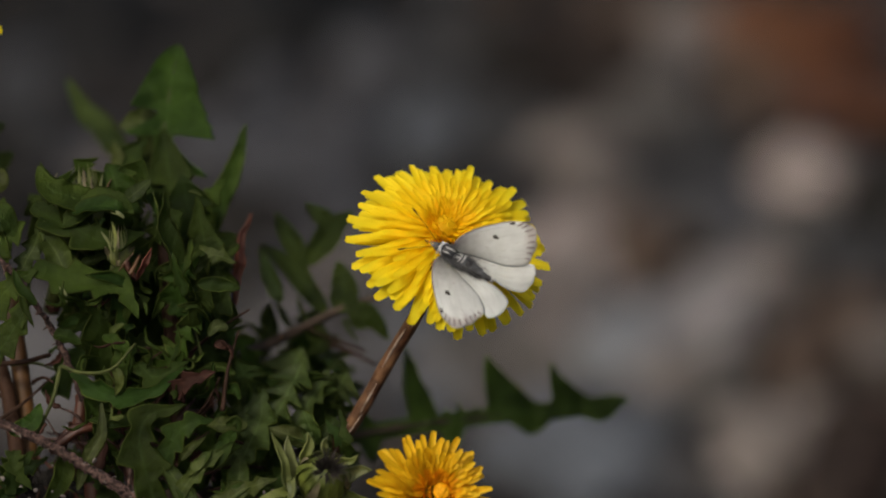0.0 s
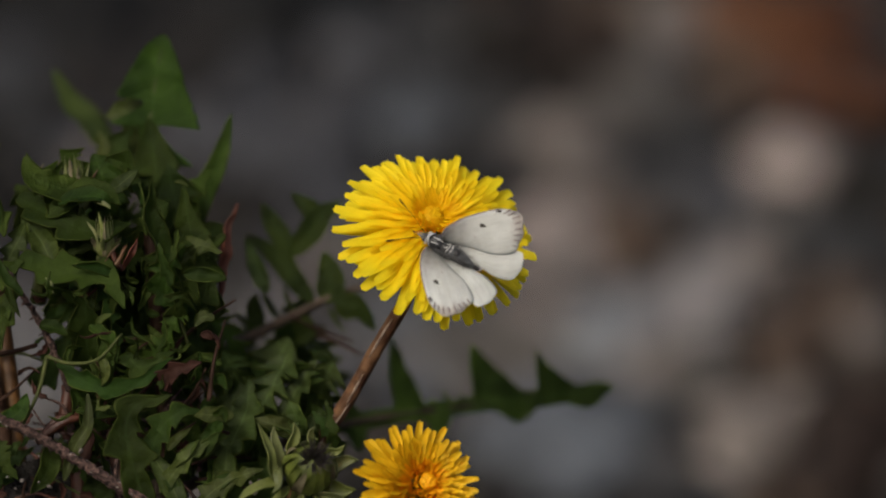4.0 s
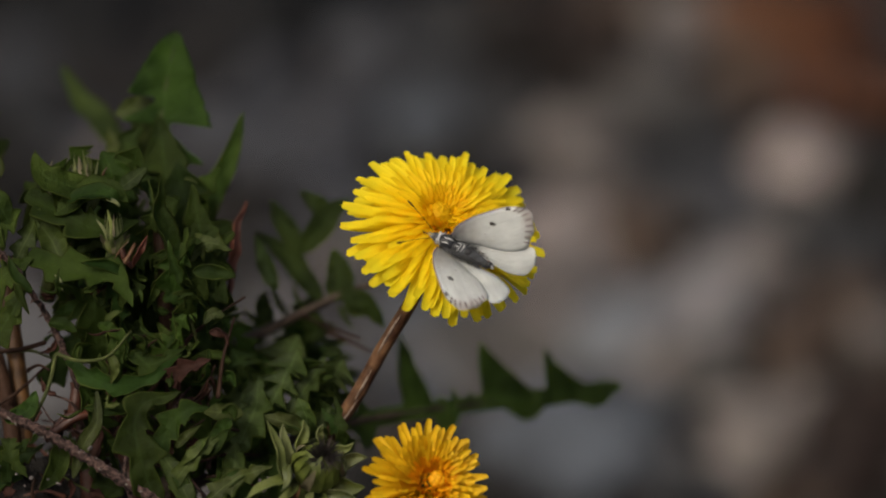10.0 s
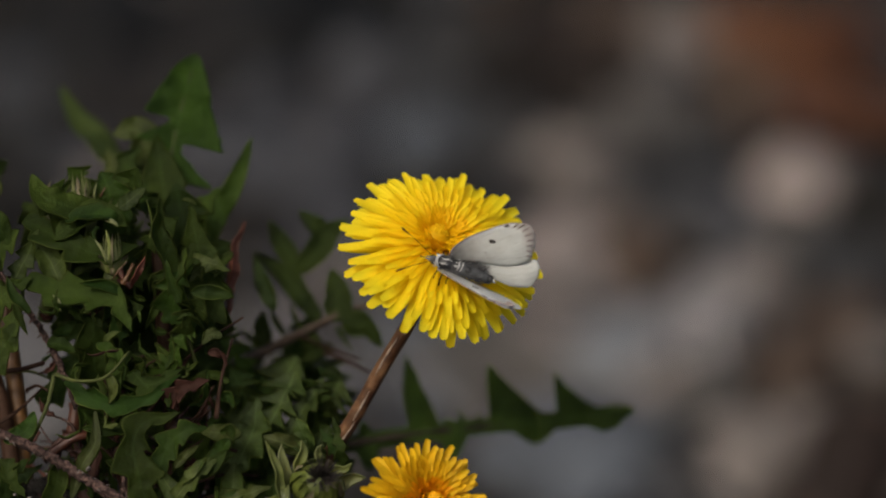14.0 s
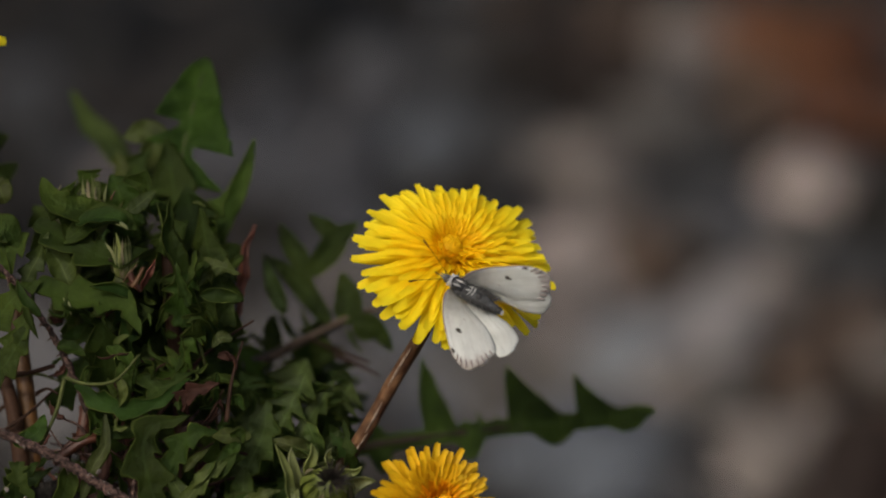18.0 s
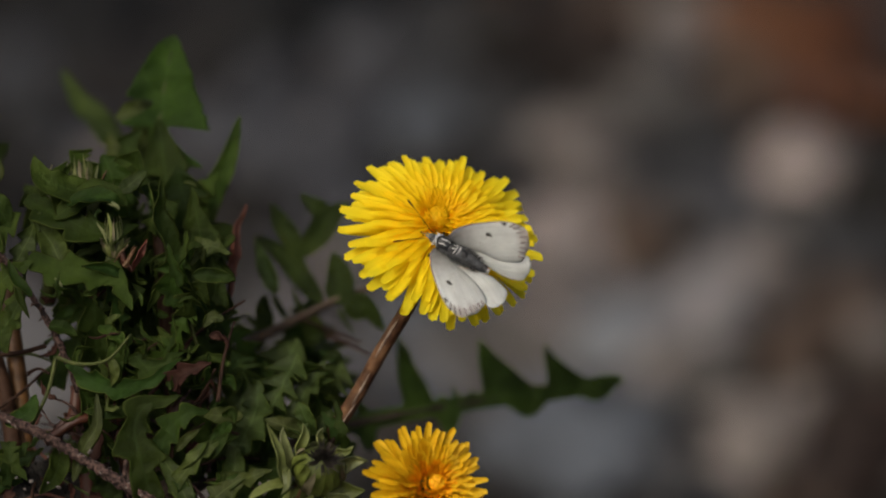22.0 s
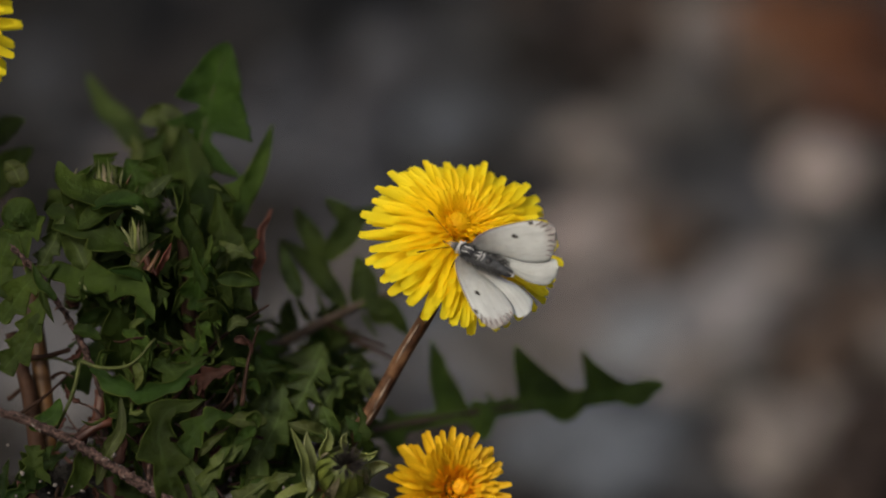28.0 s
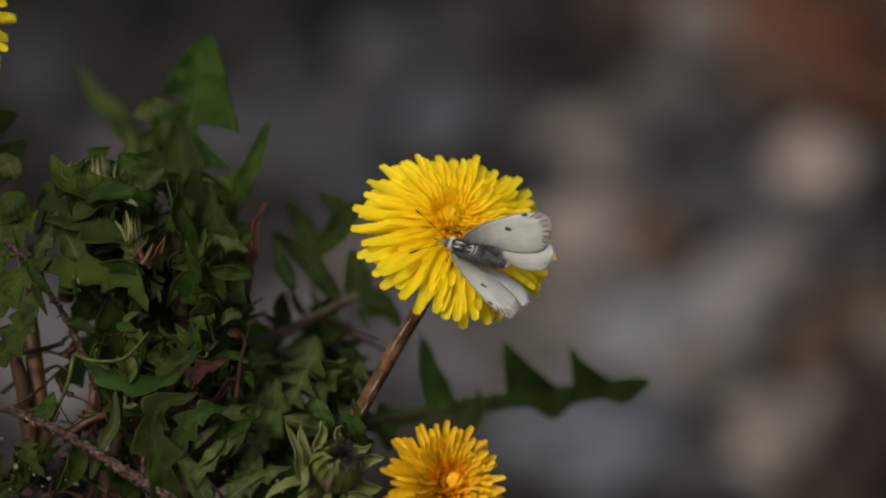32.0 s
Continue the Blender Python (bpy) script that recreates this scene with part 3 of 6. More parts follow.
stones(SLATE, "dark slate-grey stone lying on dark gravel", (
    (-9.7, 62.6, 11), (-10.2, 57.4, 13), (-1.2, 63.7, 8), (0.2, 61.4, 12), (0.4, 58.8, 11), (1.8, 57.4, 12), (6.9, 57.6, 11), (5.6, 54.1, 12), (10.0, 51.4, 13), (11.0, 50.4, 9), (5.6, 41.8, 11), (5.9, 39.8, 9), (-10.7, 59.1, 12), (6.4, 55.1, 9), (10.6, 55.1, 9),))
stones(BLUE, "blue-grey stone lying on dark gravel", (
    (-0.4, 57.3, 12), (3.9, 41.7, 13), (4.9, 43.4, 9), (-0.5, 47.1, 11), (2.8, 43.3, 13), (1.8, 41.9, 12), (1.0, 49.8, 9), (3.4, 40.5, 11), (-0.1, 44.7, 9), (-2.3, 57.3, 9), (-5.4, 59.1, 7),))
stones(stone_material("stone_light_blue", (0.125, 0.132, 0.142), (0.17, 0.18, 0.195)), "light blue-grey stone lying on dark gravel", (
    (4.2, 46.1, 12), (4.7, 47.7, 11),))
stones(LIGHT, "light warm grey stone lying on dark gravel", (
    (3.8, 51.5, 9), (6.7, 49.1, 12), (5.5, 47.7, 11), (6.8, 47.4, 8), (8.0, 42.6, 9),))
stones(DUN, "greyish-brown stone lying on dark gravel", (
    (5.4, 58.8, 13), (6.0, 52.1, 9), (8.8, 52.9, 9), (6.4, 44.8, 11), (-1.2, 48.2, 9), (-2.1, 50.6, 11), (3.1, 49.2, 11), (0.4, 46.3, 11), (3.2, 46.1, 9), (2.4, 46.1, 8), (1.2, 44.4, 11), (1.8, 47.5, 11),))
stones(PEAT, "blackish-brown wet stone lying on dark gravel", (
    (4.1, 61.8, 13), (2.8, 63.4, 10), (10.1, 41.4, 18), (9.3, 39.7, 13),))
stones(RUST, "rust-brown stone lying on dark gravel", (
    (7.6, 62.9, 12), (8.9, 61.8, 16), (10.4, 63.6, 10),))
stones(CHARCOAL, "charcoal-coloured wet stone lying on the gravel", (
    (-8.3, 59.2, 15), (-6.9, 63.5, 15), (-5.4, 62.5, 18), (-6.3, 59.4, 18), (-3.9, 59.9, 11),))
stones(PALE, "pale lavender-grey stone lying on dark gravel", (
    (-9.9, 46.7, 17), (-9.3, 43.7, 14), (-10.4, 45.3, 14), (-5.1, 40.9, 14), (-3.9, 48.1, 12), (-2.7, 44.3, 10), (-3.3, 45.7, 9), (-2.1, 45.7, 9), (-2.9, 42.9, 9)))


def gravel():
    """The small wet stones between the larger ones, joined."""
    rnd = random.Random(8)
    tmpl = []
    for k in range(6):
        bm = stone_bm(100 + k, 1.0, 0.6, 1)
        bm.verts.ensure_lookup_table()
        tmpl.append(([v.co.copy() for v in bm.verts], [[v.index for v in f.verts] for f in bm.faces]))
        bm.free()
    verts, faces, pick = [], [], []
    for i in range(3600):
        x, y = rnd.uniform(-0.34, 0.34), rnd.uniform(0.12, 1.15)
        r = rnd.uniform(0.0025, 0.0085)
        vs, fs = tmpl[i % 6]
        m = Matrix.Translation((x, y, ground_height(x, y) + r * 0.25)) @ Matrix.Rotation(rnd.uniform(0, 6), 4, "Z") @ Matrix.Rotation(rnd.uniform(-0.4, 0.4), 4, "X")
        base = len(verts)
        verts += [m @ (v * r) for v in vs]
        faces += [[base + j for j in f] for f in fs]
        pick += [rnd.choices((0, 1, 2, 3), (5, 4, 1.6, 0.8))[0]] * len(fs)
    me = bpy.data.meshes.new("gravel")
    me.from_pydata(verts, [], faces)
    for m in (GREY, BLACK, BROWN, TAN):
        me.materials.append(m)
    for p, k in zip(me.polygons, pick):
        p.material_index, p.use_smooth = k, True
    tagged(new("gravel", me), "small dark wet gravel of mixed grey and brown", "gravel", kind="stuff")


gravel()

# ---- the dandelion clump ----
PLANT_FOOT = (-49.7, -46.7, -10)
plant = thing("dandelion_plant", seat(*PLANT_FOOT), "bushy dandelion plant with toothed dark green leaves on the soil bank", "plant")


def blade(mid, wide, mat=None, **kw):
    return leaf(plant, PLANT_FOOT, mid, wide, mat, **kw)


top_leaf = blade(((-48.7, -14.1, -20), (-49.3, 2.1, -23), (-49.4, 12.3, -26), (-48.7, 21.5, -28), (-47.3, 29.7, -29), (-45.4, 37.8, -30)), 8.0, seed=3, back=0.16, cup=0.10, face=(0.15, 0.2, 1), rows=110, wave=0.3, rib=RIB, rib_r=0.35,
                 teeth=(((0.34, 0.50, 6.0, 1.3), (0.60, 0.71, 8.0, 1.2), (0.70, 1.0, 6.6, 0.55)), ((0.30, 0.42, 5.0, 1.3), (0.455, 0.60, 8.5, 1.2), (0.605, 1.0, 9.4, 0.8))), label="tall arrow-shaped leaf swaying in the wind")
tip_leaf = blade(((-44.2, -5, -26), (-41.2, 6.7, -28), (-37.6, 14.4, -30), (-34.7, 23.3, -31)), 2.2, style="oval", seed=5, face=(0.4, 0.4, 0.8), label="slender upright leaf with a pointed tip")
frond = blade(((-23, -34.6, -40), (-11.1, -32.1, -46), (0.8, -30.1, -50), (12.8, -28.3, -52), (24.9, -27, -54), (36.9, -24.7, -55)), 10, LEAF, seed=10, face=(0, 0.1, 1), back=0.22, cup=0.05, rows=150, rib=RIB_DARK, rib_r=1.0, rib_to=4, wave=0.2,
              teeth=(((0.32, 0.408, 15.0), (0.41, 0.47, -2.2), (0.48, 0.50, 4.8), (0.53, 0.55, 3.2), (0.565, 0.765, 11.4), (0.768, 0.93, 9.2), (0.16, 0.21, -3.8)),
                     ((0.12, 0.22, -5.4), (0.38, 0.50, -5.2), (0.58, 0.775, -4.0), (0.80, 0.985, -3.2))), label="long deeply toothed leaf reaching out over the gravel")
REAR_LOBES = (
    (((-21.0, -10.6, -40), (-24.2, -6.6, -41), (-27.7, -2.3, -42), (-33.2, 1.9, -44)), 1.9),
    (((-24.6, -2.6, -42), (-26.4, 0.9, -43), (-28.6, 4.4, -44), (-30.3, 7.7, -45)), 1.9),
    (((-25.0, -2.3, -42), (-21.4, 2.1, -43), (-19.0, 5.4, -44), (-15.7, 7.7, -45)), 2.4),
    (((-19.0, 4.7, -44), (-21.7, 6.7, -44), (-24.8, 9.2, -45)), 1.7),
    (((-22.7, -10.1, -40), (-24.2, -6.1, -42), (-24.8, -1.9, -42)), 1.5),
    (((-18.2, -10.9, -40), (-17.6, -6.6, -41), (-18.8, -1.3, -42)), 2.7),
    (((-17.0, -9.9, -39), (-13.0, -11.3, -39), (-9.4, -15.7, -40)), 1.9),
    (((-16.2, -10.1, -39), (-14.7, -12.3, -39), (-11.2, -12.7, -40)), 1.6),
    (((-18.0, -11.6, -39), (-16.8, -13.7, -39), (-15.0, -16.3, -40)), 0.5),
    (((-24.2, -12.3, -40), (-25.4, -10.3, -40), (-26.0, -7.6, -41)), 0.5),
    (((-27.4, -13.3, -40), (-29.0, -10.9, -40), (-30.0, -8.3, -41)), 0.7),
    (((-30.2, -15.6, -39), (-31.4, -12.1, -40), (-31.0, -9.1, -40)), 1.6),
    (((-24.2, -13.1, -40), (-22.2, -16.1, -40), (-24.2, -18.6, -40)), 2.0))


def rear_leaf(rib, lobes):
    """A deeply cut leaf behind the clump: narrow lobes standing off a brown midrib."""
    foot = Vector(rib[0])
    whole = bmesh.new()
    for k, (mid, wide) in enumerate(lobes):
        piece = leaf_bm([Vector(p) - foot for p in mid], wide, "oval", (0.1 * (-1) ** k, 0.2, 1), rows=26, seed=60 + k, cup=0.12, wave=0.2)
        me = bpy.data.meshes.new("lobe")
        piece.to_mesh(me)
        piece.free()
        whole.from_mesh(me)
        bpy.data.meshes.remove(me)
    ob = part("leaf", whole, LEAF, plant, "dark deeply cut leaf with a brown midrib")
    ob.matrix_basis = Matrix.Translation((foot - Vector(PLANT_FOOT)) * MM)
    ob.modifiers.new("thickness", "SOLIDIFY").thickness = 0.00022
    part("midrib", tube([Vector(p) - foot for p in rib], 1.15, 0.5, 24, 8), RIB_BROWN, ob)


rear_leaf(((-36.2, -18.6, -36), (-32.2, -16.9, -38), (-27.2, -14.4, -39), (-21.2, -11.4, -40), (-16.2, -9.1, -41), (-10.7, -7.7, -42)), REAR_LOBES)
blade(((-29.0, -8.9, -34), (-31.0, -4.3, -34), (-32.8, 1.1, -35)), 1.5, LEAF_LIT, style="oval", seed=321, face=(-0.3, 0.3, 0.9))
blade(((-20.4, -20.9, -22), (-18.6, -19.7, -22), (-17.2, -21.6, -22), (-17.8, -28.3, -22)), 0.8, LEAF_DARK_SHADE, style="oval", seed=322)
blade(((-48.3, 2.1, -30), (-52.5, 22, -31), (-58.2, 23, -31)), 3.2, LEAF_PALE, style="oval", seed=8)
blade(((-45.9, -12, -18), (-47.3, 2.1, -22), (-50.2, 23, -25)), 5.0, style="lobed", seed=9)
blade(((-42.9, -12, -16), (-44.4, 2.1, -18), (-46.5, 14.3, -18)), 5.5, LEAF_DARK_SHADE, style="lobed", seed=21)
blade(((-58.6, 15.5, -60), (-61.8, 21.5, -66), (-66.2, 26.5, -70), (-69.6, 32.4, -74)), 3.0, LEAF_PALE, style="oval", seed=11, face=(0.5, 0.2, 0.8))
mid_leaf_a = blade(((-61.9, 3.1, 0), (-66.6, 9.1, 1), (-69.2, 12.1, 1), (-71, 16.1, 0)), 3.4, LEAF, style="toothed", seed=12, face=(0.2, 0.4, 0.9))
mid_leaf_d = blade(((-67.3, 4.6, 2), (-61.8, 8.5, 3), (-57.7, 9.1, 4), (-54.1, 6.7, 4)), 2.6, LEAF, style="oval", seed=46, face=(0, 0.6, 0.8))
blade(((-55.9, 9.3, 0), (-53.9, 10.9, 0), (-51.2, 13.1, -1)), 1.5, LEAF_PALE, style="oval", seed=45)
mid_leaf_b = blade(((-72.6, 8.1, -4), (-65.3, 4.6, 2), (-59.3, 2.1, 3), (-52.2, 3.6, 1)), 4.4, LEAF_DARK_SHADE, style="toothed", seed=13, face=(0.1, 0.4, 0.9))
mid_leaf_c = blade(((-72.3, -2.9, 2), (-64.2, -4.9, 4), (-56.7, -5.9, 5), (-53.3, -11.6, 7)), 4.0, LEAF_BLUE, style="toothed", seed=14, face=(-0.1, 0.35, 0.9))
edge_leaf_a = blade(((-84.4, -7.9, 0), (-80.3, 0.1, 2), (-77.3, 9.6, 1)), 5.2, LEAF, style="toothed", seed=15)
blade(((-86.1, 8.3, -30), (-82.1, 14.4, -32), (-77.3, 18.3, -33)), 3.0, LEAF, style="oval", seed=16)
blade(((-86.3, 18.5, -34), (-82.7, 21.6, -34), (-78.9, 23.4, -34)), 2.4, LEAF, style="oval", seed=17)
blade(((-43.9, -10.4, 0), (-47.1, -1.9, 2), (-49.5, 4.6, 3), (-49, 11.6, 3)), 2.6, LEAF, style="oval", seed=18, face=(0.75, 0.1, 0.6), cup=0.6)
blade(((-38.6, -14, -9), (-41.4, -1.9, -8), (-43.6, 10.2, -8)), 4.6, LEAF, style="toothed", seed=19)
blade(((-44, -2.9, -3), (-40.5, -0.4, -2), (-36.2, -1.7, -2)), 2.4, LEAF_PALE, style="toothed", seed=20)
blade(((-49.6, -46.2, 8), (-51.9, -38.7, 9), (-53.1, -32.7, 9), (-51.3, -28.5, 9), (-44.8, -26.6, 8)), 4.6, LEAF_DARK_SHADE, style="toothed", seed=22, face=(0.1, 0.2, 1))
blade(((-49.1, -37.7, 8), (-47.1, -32.7, 9), (-44.1, -29.9, 9), (-40, -29.2, 8)), 3.0, LEAF_DARK_SHADE, style="toothed", seed=23)
blade(((-47.1, -43.6, 10), (-43.6, -39.1, 11), (-40.6, -36.1, 11), (-36.6, -33.5, 9)), 1.9, LEAF_PALE, style="toothed", seed=24)
blade(((-64.1, -41.7, 7), (-62.1, -35.7, 7), (-59.9, -31.8, 7), (-59.9, -25.8, 6)), 1.3, LEAF_PALE, style="oval", seed=25)
blade(((-43.1, -46.6, 11), (-45.6, -41.6, 10), (-49.1, -36.2, 9)), 2.0, LEAF_PALE, style="oval", seed=26)
blade(((-40.2, -45.6, 9), (-35.2, -41.8, 9), (-28.7, -39.5, 8)), 2.8, LEAF_PALE, style="toothed", seed=27)
blade(((-33.3, -35.3, -19), (-29.3, -26.3, -22), (-24.8, -16.7, -25)), 6.5, LEAF_LIT, style="lobed", seed=28)
blade(((-38.8, -38.3, -14), (-34.8, -29.2, -16), (-35.8, -20.1, -18)), 6.0, LEAF_LIT, style="toothed", seed=29)
blade(((-18.7, -27.3, -24), (-17.5, -22.3, -24), (-21.2, -19, -25)), 1.2, LEAF_DARK_SHADE, style="oval", seed=31)
blade(((-53.2, -19.8, 5), (-50.2, -21.8, 6), (-44.3, -18.8, 5)), 2.6, LEAF, style="toothed", seed=34)
blade(((-76, -31.7, 8), (-72, -29.7, 8), (-70.6, -26.3, 7)), 1.7, LEAF, style="oval", seed=35)
blade(((-74.9, -34.7, 9), (-74.9, -37.6, 10), (-71.9, -41.6, 10)), 2.2, LEAF_DARK_SHADE, style="toothed", seed=36)
edge_leaf_b = blade(((-80.1, -19.8, 6), (-76.1, -14.9, 5), (-72.2, -7.9, 4)), 3.4, LEAF, style="toothed", seed=37)
blade(((-55.2, -15.8, 6), (-56.6, -19.8, 7), (-55.9, -24.8, 7)), 1.6, LEAF_BLUE, style="oval", seed=38)
blade(((-55.1, 10.8, -34), (-58.3, 16, -37), (-59.5, 20.8, -40)), 2.6, LEAF_PALE, style="toothed", seed=61)
blade(((-50.7, 10.3, -24), (-55.3, 16.4, -26), (-53.1, 21.3, -27)), 4.0, LEAF, style="toothed", seed=62)
blade(((-81.3, -0.9, 1), (-77.3, 2.6, 2), (-73.5, 5.6, 2)), 4.2, LEAF, style="toothed", seed=63)
blade(((-74.9, -3.9, 0), (-72.2, 1.1, 0), (-70.2, 5.9, 0)), 2.2, LEAF_PALE, style="toothed", seed=64)
blade(((-66.4, -3.9, 0), (-68.4, 0.6, 0), (-71.2, 3.9, 0)), 2.4, LEAF_PALE, style="oval", seed=65, cup=0.5)
blade(((-81.3, -12.9, 2), (-76.2, -5.9, 3), (-71.3, -2.9, 3)), 3.4, LEAF, style="toothed", seed=66)
blade(((-40.6, -11.9, -6), (-39.1, -5.9, -6), (-41.4, 1.1, -7)), 3.4, LEAF, style="toothed", seed=67)
blade(((-65.4, -21, 4), (-59.1, -24.8, 7), (-52.1, -24.8, 8), (-44.7, -19.8, 7)), 2.3, LEAF_DARK_SHADE, style="toothed", seed=71, face=(0, -0.1, 1), cup=0.2)
blade(((-31.7, -33.1, -7), (-28.1, -26.1, -9), (-24.6, -19.3, -12)), 5.2, LEAF_LIT, style="lobed", seed=72, face=(-0.2, 0.6, 0.8))
blade(((-26.1, -30.6, -9), (-22.6, -25.1, -11), (-19.8, -20.6, -13)), 2.8, LEAF_LIT, style="toothed", seed=73, face=(-0.2, 0.6, 0.8))
blade(((-35.5, -37, -5), (-32.4, -30.5, -7), (-31.6, -24.1, -10)), 4.6, LEAF_LIT, style="toothed", seed=74, face=(-0.2, 0.6, 0.8))


# single leaves that stand out of the mass
blade(((-58.7, 8.7, 0), (-64.2, 9.4, 2), (-69.2, 11.4, 3), (-71.4, 15.4, 2)), 3.0, LEAF, style="oval", seed=301, face=(0.1, 0.5, 0.8))
blade(((-65.2, 7.1, 4), (-61.2, 8.7, 6), (-57.7, 8.1, 7), (-55.8, 6.3, 6)), 2.0, LEAF, style="oval", seed=302, face=(0, 0.7, 0.7), cup=0.3)
blade(((-79.4, -17.9, 3), (-76.7, -14.1, 4), (-74.2, -10.1, 4), (-72.7, -5.1, 3)), 2.4, LEAF, style="toothed", seed=303, face=(-0.2, 0.3, 0.9))
blade(((-45.7, -36.3, 9), (-44.0, -34.3, 10), (-41.4, -32.3, 9)), 0.9, LEAF_PALE, style="oval", seed=304, cup=0.5)
blade(((-44.6, -39.5, 10), (-41.8, -36.7, 11), (-40.2, -34.6, 10)), 1.2, LEAF_LIT, style="oval", seed=305, cup=0.6, face=(-0.4, 0.4, 0.8))
blade(((-40.9, -37.9, 9), (-38.7, -35.6, 10), (-36.6, -33.1, 9)), 1.3, LEAF, style="oval", seed=306, cup=0.4)
blade(((-44.0, -44.7, 9), (-45.0, -42.3, 10), (-46.7, -40.6, 9)), 1.3, LEAF_LIT, style="oval", seed=307, cup=0.5)
blade(((-75.7, -42.3, 6), (-75.2, -38.3, 7), (-71.6, -34.7, 6)), 2.2, LEAF_DARK_SHADE, style="toothed", seed=308, face=(0.2, 0.3, 0.9))
blade(((-39.2, -44.3, 8), (-36.0, -41.7, 9), (-33.0, -40.6, 8)), 1.3, LEAF_LIT, style="oval", seed=309, cup=0.5)
blade(((-57.4, -19.9, 8), (-56.6, -22.5, 9), (-57.4, -25.1, 8)), 1.0, LEAF_PALE, style="oval", seed=310, cup=0.3)
blade(((-80.2, 3.9, 2), (-77.7, 6.4, 3), (-75.4, 2.9, 2)), 2.8, LEAF, style="oval", seed=311)
blade(((-40.2, -17.1, -6), (-42.2, -11.6, -5), (-46.2, -8.1, -4), (-47.2, -5.6, -4)), 4.2, LEAF_DARK_SHADE, style="lobed", seed=312, face=(0.2, 0.2, 1))
blade(((-37.7, -3.1, -12), (-40.2, -1.3, -12), (-43.2, -1.6, -12)), 1.5, LEAF_LIT, style="oval", seed=313)
blade(((-78.2, 10.9, -6), (-79.4, 13.9, -6), (-81.2, 15.4, -8)), 2.2, LEAF_PALE, style="oval", seed=314)
blade(((-16.2, -36.1, 2), (-17.0, -32.1, 3), (-18.0, -27.3, 2)), 1.2, LEAF, style="toothed", seed=315)
blade(((-16.2, -35.6, -3), (-18.0, -32.6, -2), (-20.6, -29.6, -3)), 1.8, LEAF, style="toothed", seed=323)
blade(((-20.2, -36.1, -4), (-21.0, -32.9, -3), (-19.0, -29.6, -4)), 1.6, LEAF_LIT, style="oval", seed=324, cup=0.3)


# pale dried bracts and yellowing tips, and slivers added as highlights on leaf edges
for k, (u, v, w, turn, half, wide, mat) in enumerate((
    (-68.4, 12.7, -3, 80, 1.6, 0.3, BRACT_DRY), (-67.2, 12.1, -3, 100, 1.3, 0.2, BRACT), (-61.8, 12.1, -3, 95, 1.7, 0.2, BRACT_DRY), (-60.2, 12.5, -3, 85, 1.5, 0.3, BRACT),
    (-59.0, 11.9, -4, 70, 1.3, 0.2, STALK_ORANGE), (-65.2, 11.7, -4, 110, 1.2, 0.2, BRACT_DRY), (-57.0, 6.8, 8, -30, 1.3, 0.3, BRACT),
    (-54.7, 10.1, -4, 10, 2.2, 0.5, BRACT), (-43.8, 10.6, -8, -25, 1.3, 0.3, LEAF_PALE), (-41.0, -1.7, -4, -8, 2.6, 0.7, LEAF_LIT),
    (-66.6, -7.3, 7, -65, 1.6, 0.4, BRACT), (-52.2, -9.6, 4, -80, 1.2, 0.4, LEAF_LIT), (-41.0, -8.1, 0, -60, 1.2, 0.2, LEAF_PALE), (-55.4, -1.6, 7, 50, 2.0, 0.2, STALK_ORANGE),
    (-59.0, 1.9, 7, -65, 2.2, 0.3, BRACT), (-57.7, 2.9, 7, -85, 2.6, 0.3, BRACT_OUTER), (-47.6, -1.6, 4, -68, 3.0, 0.2, BRACT),
    (-50.6, 7.4, 2, -85, 3.4, 0.2, LEAF_PALE))):
    c, d = Vector((u, v, w)), Vector((math.cos(radians(turn)), math.sin(radians(turn)), 0.15)) * half
    blade((c - d, c + Vector((-d.y, d.x, 1.5)) * 0.15, c + d), wide, mat, style="oval", seed=600 + k, rows=16, cup=0.6, wave=0.2, face=(0.3 * (-1) ** k, 0.4, 0.9))


def deep_leaves():
    """Large dark leaves low inside the clump, which close the view between the outer ones."""
    rnd = random.Random(47)
    for k in range(46):
        x, y = rnd.uniform(150, 440), rnd.uniform(400, 890)
        if x > 370 and y < 520:
            continue
        c = Vector(((x - 784) / 10, (441 - y) / 10, rnd.uniform(-34, -20)))
        a = rnd.uniform(0.1, math.pi - 0.1)
        d = Vector((math.cos(a), math.sin(a), rnd.uniform(-0.2, 0.3))) * rnd.uniform(7, 10)
        blade((c - d, c + Vector((0, 0, 1)), c + d), rnd.uniform(3.4, 5.4), LEAF, style=rnd.choice(("toothed", "lobed", "oval")), seed=1000 + k,
              face=(rnd.uniform(-0.5, 0.5), rnd.uniform(0, 0.5), 1), rows=26, wave=0.4, cup=0.1)


deep_leaves()


